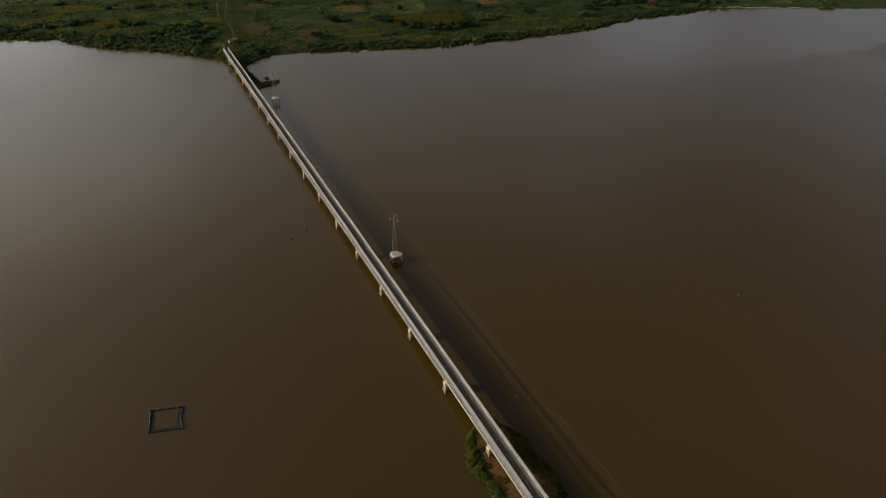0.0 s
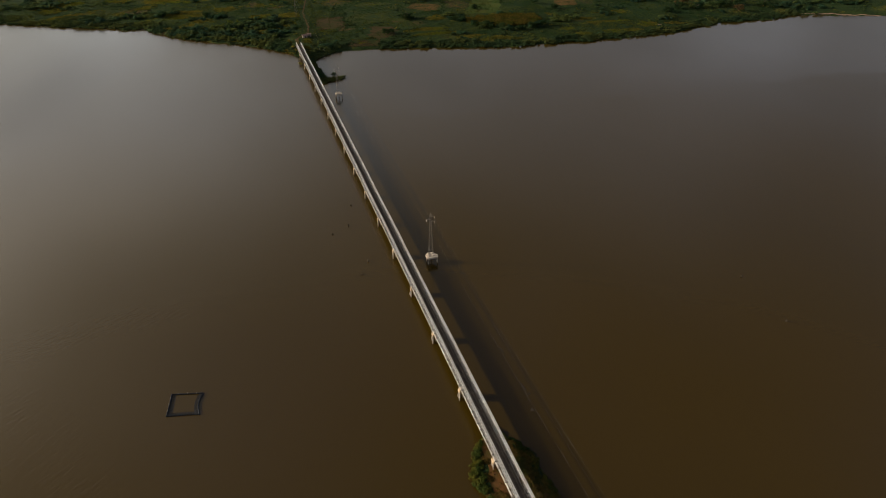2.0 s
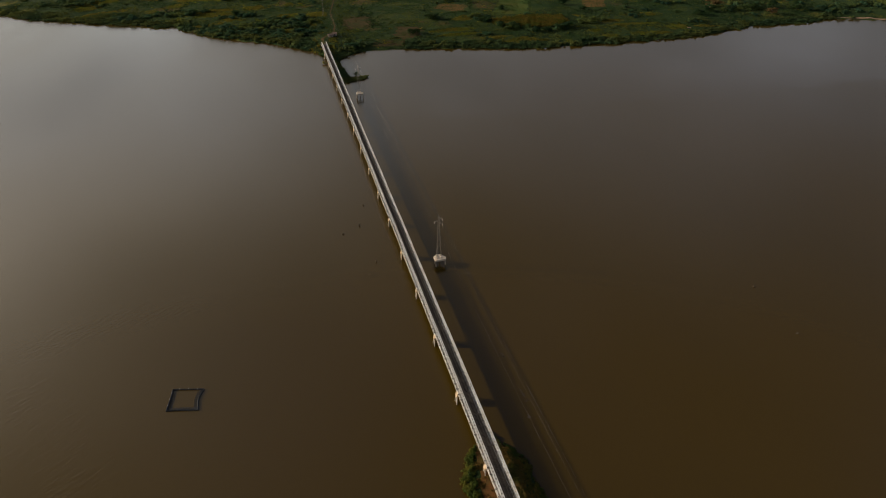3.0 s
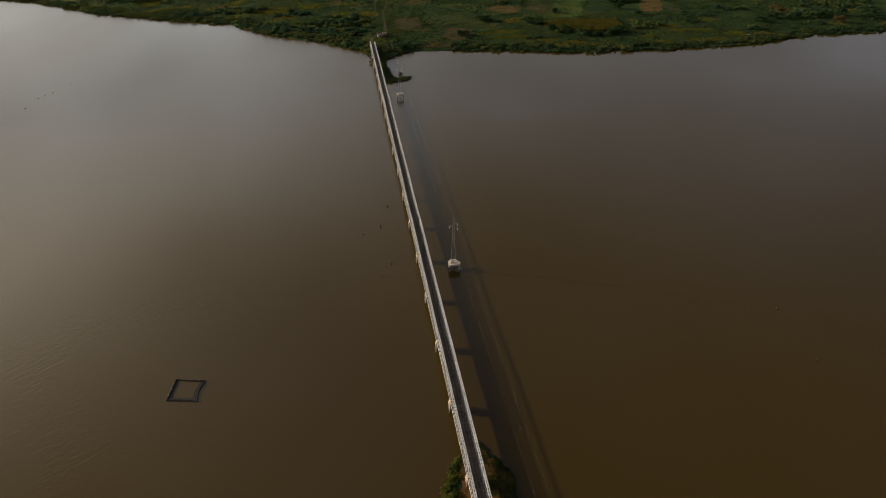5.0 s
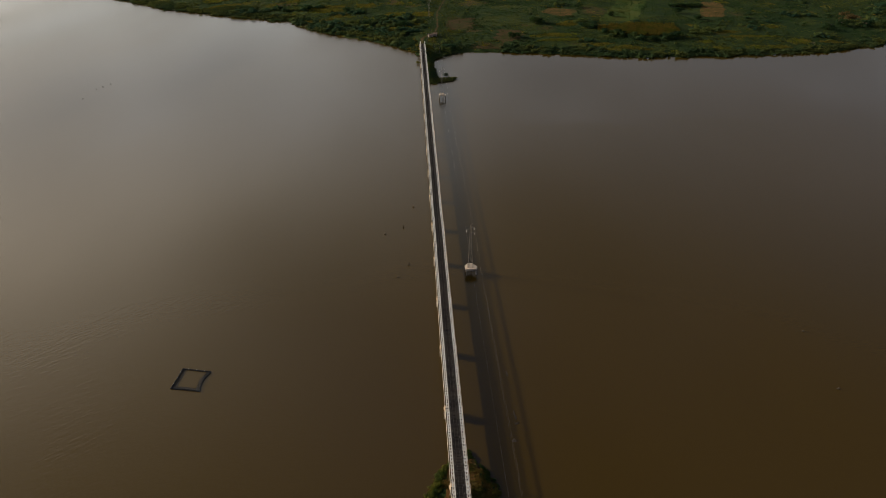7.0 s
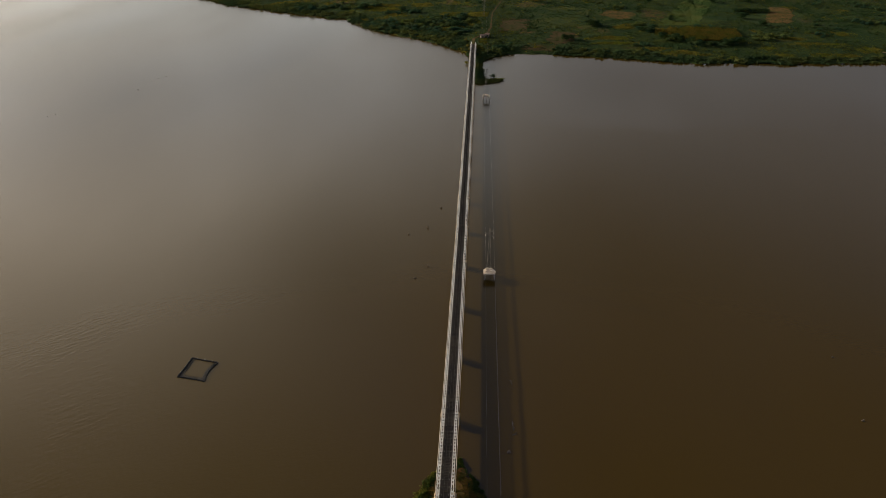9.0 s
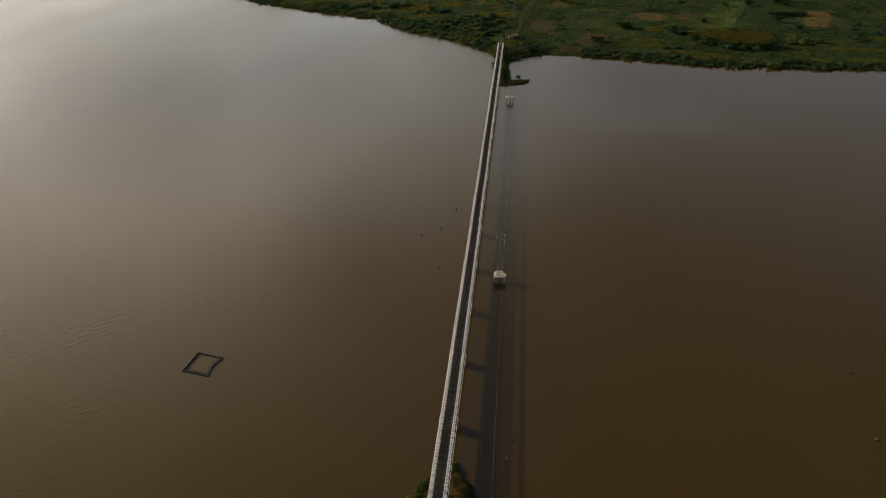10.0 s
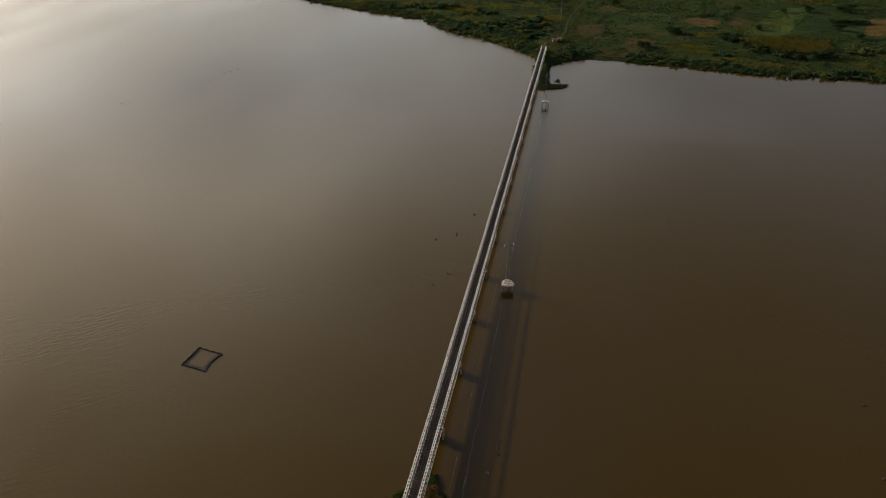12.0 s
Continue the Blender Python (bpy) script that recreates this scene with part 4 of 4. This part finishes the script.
def scatter(name, spots, radii, tall, templates, mat, label, category, seed, kind="stuff"):
    """Copies of the templates on the land, joined into one mesh."""
    r = np.random.default_rng(seed)
    spots = np.asarray(spots, float)
    which, turn = r.integers(0, len(templates), len(spots)), r.uniform(0, 6.283, len(spots))
    base = height(spots[:, 0], spots[:, 1]) - 0.1
    out = []
    for k, q in enumerate(templates):
        m = which == k
        ca, sa = np.cos(turn[m])[:, None, None], np.sin(turn[m])[:, None, None]
        rad, h = np.asarray(radii)[m][:, None, None], np.asarray(tall)[m][:, None, None]
        out.append(np.stack([spots[m, 0][:, None, None] + rad * (q[None, ..., 0] * ca - q[None, ..., 1] * sa),
                             spots[m, 1][:, None, None] + rad * (q[None, ..., 0] * sa + q[None, ..., 1] * ca),
                             base[m][:, None, None] + h * q[None, ..., 2]], -1).reshape(-1, 3))
    v = np.concatenate(out)
    return tagged(new(name, array_mesh(name, v, np.arange(len(v)).reshape(-1, 4), mat)), label, category, kind=kind)


def pick(n, box, chance, seed):
    """n random spots within a box of the plan, kept by a chance from 0 to 1."""
    r = np.random.default_rng(seed)
    x, y = r.uniform(box[0], box[2], n), r.uniform(box[1], box[3], n)
    keep = r.uniform(size=n) < chance(x, y)
    return np.stack([x[keep], y[keep]], -1)


def shore_belt(x, y):
    d = inland(x, y)
    wide = np.where(x < 0, 26 + 14 * waves(x, y, 41, 80), 17 + 6 * waves(x, y, 42, 60))
    bare = ((x > 34) & (x < 80)) | ((x > 606) & (x < 745))
    return np.where((d > -1.5) & (d < wide) & ~bare, 0.9, 0.0) * open_land(x, y)


def scrub(x, y):
    d = inland(x, y)
    lump = waves(x, y, 53, 40) + 0.6 * waves(x, y, 54, 18)
    return np.where(d > 5, np.clip(0.17 + 0.25 * lump, 0.015, 0.6) * (1 - 0.8 * ripe(x, y)) * (1 - 0.7 * russet(x, y)), 0) * open_land(x, y)


far_bush = [clump_template(44, s, 0.22, noise=0.2, core=True) for s in range(6)]
big_bush = [clump_template(116, 30 + s, 0.16, noise=0.18, core=True) for s in range(7)]
belt = pick(52000, (-620, 530, 900, 1000), shore_belt, 61)
r = np.random.default_rng(62)
scatter("shore_bushes", belt, r.uniform(1.5, 3.4, len(belt)), r.uniform(1.5, 3.6, len(belt)), far_bush, LEAF, "dense dark green bushes along the river shore", "bushes", 63)
copse = pick(30000, (-460, 545, 800, 1000), lambda x, y: np.where(inland(x, y) > 2, 0.62 * thick(x, y), 0) * open_land(x, y), 161)
size = r.uniform(0, 1, len(copse)) ** 2.2
scatter("thicket", copse, 2.2 + 3.6 * size, 1.6 + 2.8 * size + r.uniform(0, 0.8, len(copse)), big_bush, THICKET, "rounded green thickets behind the shore, their colour blued for haze", "thicket", 162)
bush = pick(26000, (-620, 540, 900, 1050), scrub, 64)
scatter("scrub", bush, r.uniform(0.9, 2.3, len(bush)), r.uniform(0.9, 2.6, len(bush)), far_bush, LEAF, "scattered dark green scrub on rough land", "scrub", 65)


def olive(x, y):
    d = inland(x, y)
    return np.where(d > 2, 0.05 + 0.7 * ripe(x, y) + 0.15 * russet(x, y), 0) * open_land(x, y) * (1 - 0.8 * thick(x, y))


low = pick(26000, (-620, 540, 900, 1050), olive, 66)
scatter("low_scrub", low, r.uniform(0.9, 2.4, len(low)), r.uniform(0.5, 1.4, len(low)), [clump_template(18, 20 + s, 0.40, 0.6) for s in range(4)], LEAF2, "low olive and yellow scrub between the bushes", "scrub", 67)

# knee-high green growth over fields and rough land
def growth(x, y):
    d = inland(x, y)
    bare = ((x > 141) & (x < 187) & (y > 690) & (y < 736)) | ((x > 78) & (x < 108) & (y > 590) & (y < 634)) | ((x > 326) & (x < 374) & (y > 676) & (y < 760))
    track = np.interp(y, TRACK_Y, TRACK_X)
    return np.where((d > 1) & (np.abs(x - track) > 1.6), (0.62 + 0.3 * waves(x, y, 58, 35)) * (1 - 0.95 * ripe(x, y)) * (1 - 0.7 * russet(x, y)), 0) * np.where(bare, 0.3, 1)


herb = pick(130000, (-420, 540, 620, 900), growth, 73)
scatter("undergrowth", herb, r.uniform(0.6, 1.5, len(herb)), r.uniform(0.35, 1.0, len(herb)), [clump_template(5, 120 + s, 0.55, 0.7) for s in range(8)], HERB, "knee-high green growth over fields and rough land", "undergrowth", 74)

shrub = pick(90, (286, 828, 336, 858), lambda x, y: np.full_like(x, 0.8), 75)
scatter("sunlit_shrubs", shrub, r.uniform(1.0, 2.0, len(shrub)), r.uniform(1.2, 2.4, len(shrub)), far_bush, TUFT, "yellow-green shrubs standing along a field edge", "shrubs", 76)

# the spit and the bank at the far end of the bridge
reed = pick(2000, (0, 455, 36, 562), lambda x, y: np.where((spit_depth(x, y) > 0.2) & (np.abs(x - XC) > 3.4), 0.8, 0), 68)
scatter("reeds", reed, r.uniform(1.0, 2.1, len(reed)), r.uniform(0.8, 1.9, len(reed)), far_bush, LEAF, "green reeds covering the low spit", "reeds", 69)
bank_bush = pick(240, (-14, 545, 10, 585), lambda x, y: np.where((inland(x, y) > -3) & (np.abs(x - XC) > 3.8), 0.7, 0), 70)
scatter("bank_bushes", bank_bush, r.uniform(1.0, 2.0, len(bank_bush)), r.uniform(1.0, 2.0, len(bank_bush)), far_bush, LEAF2, "olive bushes on the bank beside the bridge end", "bushes", 71)

# stands of yellow grass on the rough land
straw = pick(260000, (-300, 545, 450, 880), lambda x, y: np.where(inland(x, y) > 1.5, 0.9 * ripe(x, y), 0) * open_land(x, y), 93)
scatter("yellow_grass", straw, r.uniform(0.6, 1.4, len(straw)), r.uniform(0.4, 1.0, len(straw)), [clump_template(7, 150 + k, 0.5, 0.6) for k in range(6)], TUFT, "stands of ripe yellow grass between green bushes", "grass", 94)

# ripening maize in rows, thinning out at its edges
rows_xy = np.array([(192 + 84 * u + rng.normal() * 0.4, 590 + v * 64 + rng.normal() * 0.3) for v in np.linspace(0, 1, 30) for u in np.linspace(0, 1, 64)])
front = np.interp(rows_xy[:, 0], [192, 206, 219, 257, 276], [624, 611, 601, 601, 612]) + 3 * waves(rows_xy[:, 0], rows_xy[:, 1], 95, 12)
rear = np.interp(rows_xy[:, 0], [192, 238, 276], [638, 650, 640]) + 4 * waves(rows_xy[:, 0], rows_xy[:, 1], 96, 16)
rows_xy = rows_xy[(rows_xy[:, 1] > front) & (rows_xy[:, 1] < rear) & (waves(rows_xy[:, 0], rows_xy[:, 1], 97, 10) > -0.75)]
scatter("maize", rows_xy, rng.uniform(0.9, 1.4, len(rows_xy)), rng.uniform(1.8, 3.2, len(rows_xy)), [clump_template(26, 40 + s, 0.4, 0.9) for s in range(4)], MAIZE, "tall ripening maize in rows", "crop", 72)
rows_2 = np.array([(181 + 2.6 * i + 0.42 * v, 587 + v + 0.4 * i) for i in range(15) for v in np.arange(0, 17, 1.1)])
scatter("row_crop", rows_2, rng.uniform(0.6, 0.9, len(rows_2)), rng.uniform(0.6, 1.0, len(rows_2)), [clump_template(14, 170 + k, 0.4, 0.7) for k in range(3)], LEAF, "low green crop planted in rows", "crop", 98)

# island round the near pier
near_bush = [clump_template(280, 80 + s, 0.13) for s in range(5)]


def rim(x, y):
    reach = 11.9 * np.sqrt(np.clip(1 - ((y + 12.0) / 30.5) ** 2, 0, 1)) - np.abs(x - 1.2)
    wide = np.where(x < 0, 3.6, 1.9) + 0.8 * waves(x, y, 87, 7)
    return np.where((island_depth(x, y) > -0.01) & (reach < wide) & (np.abs(x - XC) > 2.9), 0.95, 0.0)


rims = pick(3200, (-14, -46, 17, 22), rim, 81)
west_rim, east_rim = rims[rims[:, 0] < 1.5], rims[rims[:, 0] >= 1.5]
scatter("island_bushes", west_rim, rng.uniform(0.4, 1.15, len(west_rim)), rng.uniform(0.6, 1.6, len(west_rim)), near_bush, LEAF_NEAR, "leafy green bushes round the rim of the island", "bushes", 82)
scatter("island_sedge", east_rim, rng.uniform(0.4, 0.85, len(east_rim)), rng.uniform(0.4, 0.9, len(east_rim)), near_bush, SEDGE, "green and straw-coloured sedge along the shaded shore of the island", "sedge", 86)
inner = pick(5200, (-12, -42, 15, 18), lambda x, y: np.where((island_depth(x, y) > 0.1) & (waves(x, y, 85, 9) + np.where(x > 2, 0.45, -0.2) > 0.1), 0.85, 0.08), 83)
inner = inner[island_depth(inner[:, 0], inner[:, 1]) > 0.03]
scatter("island_grass", inner, rng.uniform(0.4, 1.0, len(inner)), rng.uniform(0.25, 0.6, len(inner)), [clump_template(60, 90 + s, 0.25, 0.5) for s in range(3)], STRAW, "dry tawny grass tufts on the island", "grass", 84)
stone = Builder().prism([(-0.28, -0.2), (0.1, -0.3), (0.32, 0.0), (0.12, 0.26), (-0.22, 0.2)], -0.1, 0.34, -0.35)
thing("stone", "small pale stone lying on the island", "stone", at=pose(8.2, -18.0, float(height(8.2, -18.0))), me=stone.mesh("stone", CONCRETE2, bevel=0.05))
patch("island_soil", [(-7.7, -38), (10.8, -38), (6.3, 14.5), (-3.7, 14.5)], RUST_SOIL, "bare reddish soil in the middle of the island", "soil", rise=0.05, n=30, ragged=1.5)


# single trees
def build_tree(x, y, h, spread, mat, label, seed):
    r = np.random.default_rng(seed)
    root = thing("tree", label, "tree", at=pose(x, y, max(float(height(x, y)), 0.0) - 0.15))
    b = Builder().tube((0, 0, 0), (0.1 * h * r.normal() * 0.3, 0.1 * h * r.normal() * 0.3, h * 0.55), 0.06 * h * 0.6, 0.03 * h * 0.6, 8)
    for _ in range(5):
        a, up = r.uniform(0, 6.28), r.uniform(0.6, 0.85)
        b.tube((0, 0, h * 0.38), (spread * 0.55 * math.cos(a), spread * 0.55 * math.sin(a), h * up), 0.02 * h, 0.008 * h, 6)
    part("trunk", b.mesh("trunk", BARK, smooth=True), root, "brown trunk with spreading limbs")
    blobs = []
    for _ in range(9):
        a, d = r.uniform(0, 6.28), spread * math.sqrt(r.uniform(0, 0.42))
        q = clump_template(100, int(r.integers(1e6)), 0.19, noise=0.25)
        s = spread * r.uniform(0.48, 0.7)
        blobs.append(q * (s, s, s * 0.8) + (d * math.cos(a), d * math.sin(a), h * r.uniform(0.10, 0.60)))
    v = np.concatenate(blobs).reshape(-1, 3)
    part("crown", array_mesh("crown", v, np.arange(len(v)).reshape(-1, 4), mat), root, "uneven leafy crown")
    return root


GREEN_TREE = "dark green broad-crowned tree standing in fields"
for i, (x, y, h, s) in enumerate(((73, 788, 9, 5), (128, 659, 9, 6), (133, 664, 7, 4.5), (190, 733, 7, 3.6), (211, 769, 9, 4.5), (221, 686, 6, 3.5), (262, 775, 6, 3.5), (291, 784, 8, 5), (302, 699, 7, 5),
                                  (313, 664, 6, 4), (95, 608, 6, 4), (101, 610, 5, 3), (344, 808, 8, 5), (326, 794, 9, 6), (333, 790, 7, 5), (19, 482, 3.6, 2.0),
                                  (196, 612, 6, 4.5), (205, 607, 6.5, 5), (212, 602, 6, 4.5), (220, 594, 6, 4.5), (227, 587, 6, 4.5), (241, 587, 5, 4), (256, 589, 6, 5), (268, 595, 7, 5.5), (263, 592, 5, 4),
                                  (186, 633, 7, 4.5), (180, 638, 5, 4), (306, 732, 4, 4), (313, 732, 4.5, 4.5), (321, 732, 4, 4), (329, 731, 4.5, 4.5), (337, 731, 4, 4),
                                  (-59, 679, 7, 4.5), (-137, 762, 8, 5), (-88, 736, 7, 4), (-20, 662, 7, 4.5), (-15, 624, 6, 3.5),
                                  (442, 619, 8, 5), (465, 635, 9, 6), (491, 633, 8, 5), (520, 633, 9, 6), (553, 637, 9, 6), (584, 639, 8, 5), (578, 624, 8, 5))):
    build_tree(x, y, h, s * 1.2, LEAF_TREE, GREEN_TREE, 200 + i)
for i, (x, y, h, s) in enumerate(((484, 655, 10, 8.5), (534, 611, 9, 6.5))):
    build_tree(x, y, h, s, LEAF_DRY, "tree with a dry reddish brown crown", 300 + i)


build_tree(-7.8, 600, 6, 2.2, LEAF2, "slender pale olive tree beside the bridge end", 320)
build_tree(-5.2, 528, 4, 2.3, LEAF2, "olive bush rooted in the shallows beside the bridge", 321)

pole = thing("utility_pole", "dark timber pole beside the bridge end", "pole", at=pose(5.6, 592, float(height(5.6, 592)) - 0.3))
part("post", Builder().tube((0, 0, 0), (0.1, 0, 9.5), 0.16, 0.10, 9).mesh("post", TIMBER, smooth=True), pole)
part("crossarm", Builder().beam((-0.9, 0.16, 8.9), (1.1, 0.16, 8.9), 0.12).mesh("crossarm", TIMBER), pole)
for x in (-0.8, 1.0):
    part("insulator", Builder().tube((x, 0.16, 8.95), (x, 0.16, 9.2), 0.07, 0.04, 8).mesh("insulator", GLAZE), pole, "white insulator")
for x, y, w, d in ((309, 541, 6, 1.6), (196, 542.5, 2.5, 0.8), (402, 571, 5, 1.2)):
    patch("landing", [(x - w / 2, y - d / 2), (x + w / 2, y - d / 2), (x + w / 2, y + d / 2), (x - w / 2, y + d / 2)], SAND, "small pale sandy landing by the shore", "beach", rise=0.3, n=10, ragged=0.5)


# huts at the bridge end
def build_hut(x, y, w, d, turn, label):
    root = thing("hut", label, "hut", "huts at the bridge end", at=pose(x, y, float(height(x, y)) - 0.1, 0, 0, turn))
    part("wall", Builder().box((-w / 2, -d / 2, 0), (w / 2, d / 2, 2.4)).mesh("wall", PLASTER, bevel=0.03), root)
    roof = Builder()
    e, hgt = 0.4, 3.4
    roof.v = [(-w / 2 - e, -d / 2 - e, 2.35), (w / 2 + e, -d / 2 - e, 2.35), (w / 2 + e, 0, hgt), (-w / 2 - e, 0, hgt), (-w / 2 - e, d / 2 + e, 2.35), (w / 2 + e, d / 2 + e, 2.35)]
    roof.v += [(a, b, c + 0.08) for a, b, c in roof.v]
    roof.f = [(0, 3, 2, 1), (3, 4, 5, 2), (6, 7, 8, 9), (9, 8, 11, 10), (0, 1, 7, 6), (5, 4, 10, 11), (0, 6, 9, 3), (3, 9, 10, 4), (1, 2, 8, 7), (2, 5, 11, 8)]
    part("roof", roof.mesh("roof", TIN), root, "rusty sheet metal roof")
    part("door", Builder().box((-0.45, -d / 2 - 0.06, 0), (0.45, -d / 2 - 0.004, 2.0)).mesh("door", TIMBER), root, "dark timber door")
    return root


build_hut(9.2, 609, 4.6, 3.6, 12, "small pale hut with a rusty sheet roof beside the track")
build_hut(14.2, 613, 4.0, 3.2, -8, "little hut with a rusty sheet roof among bushes")
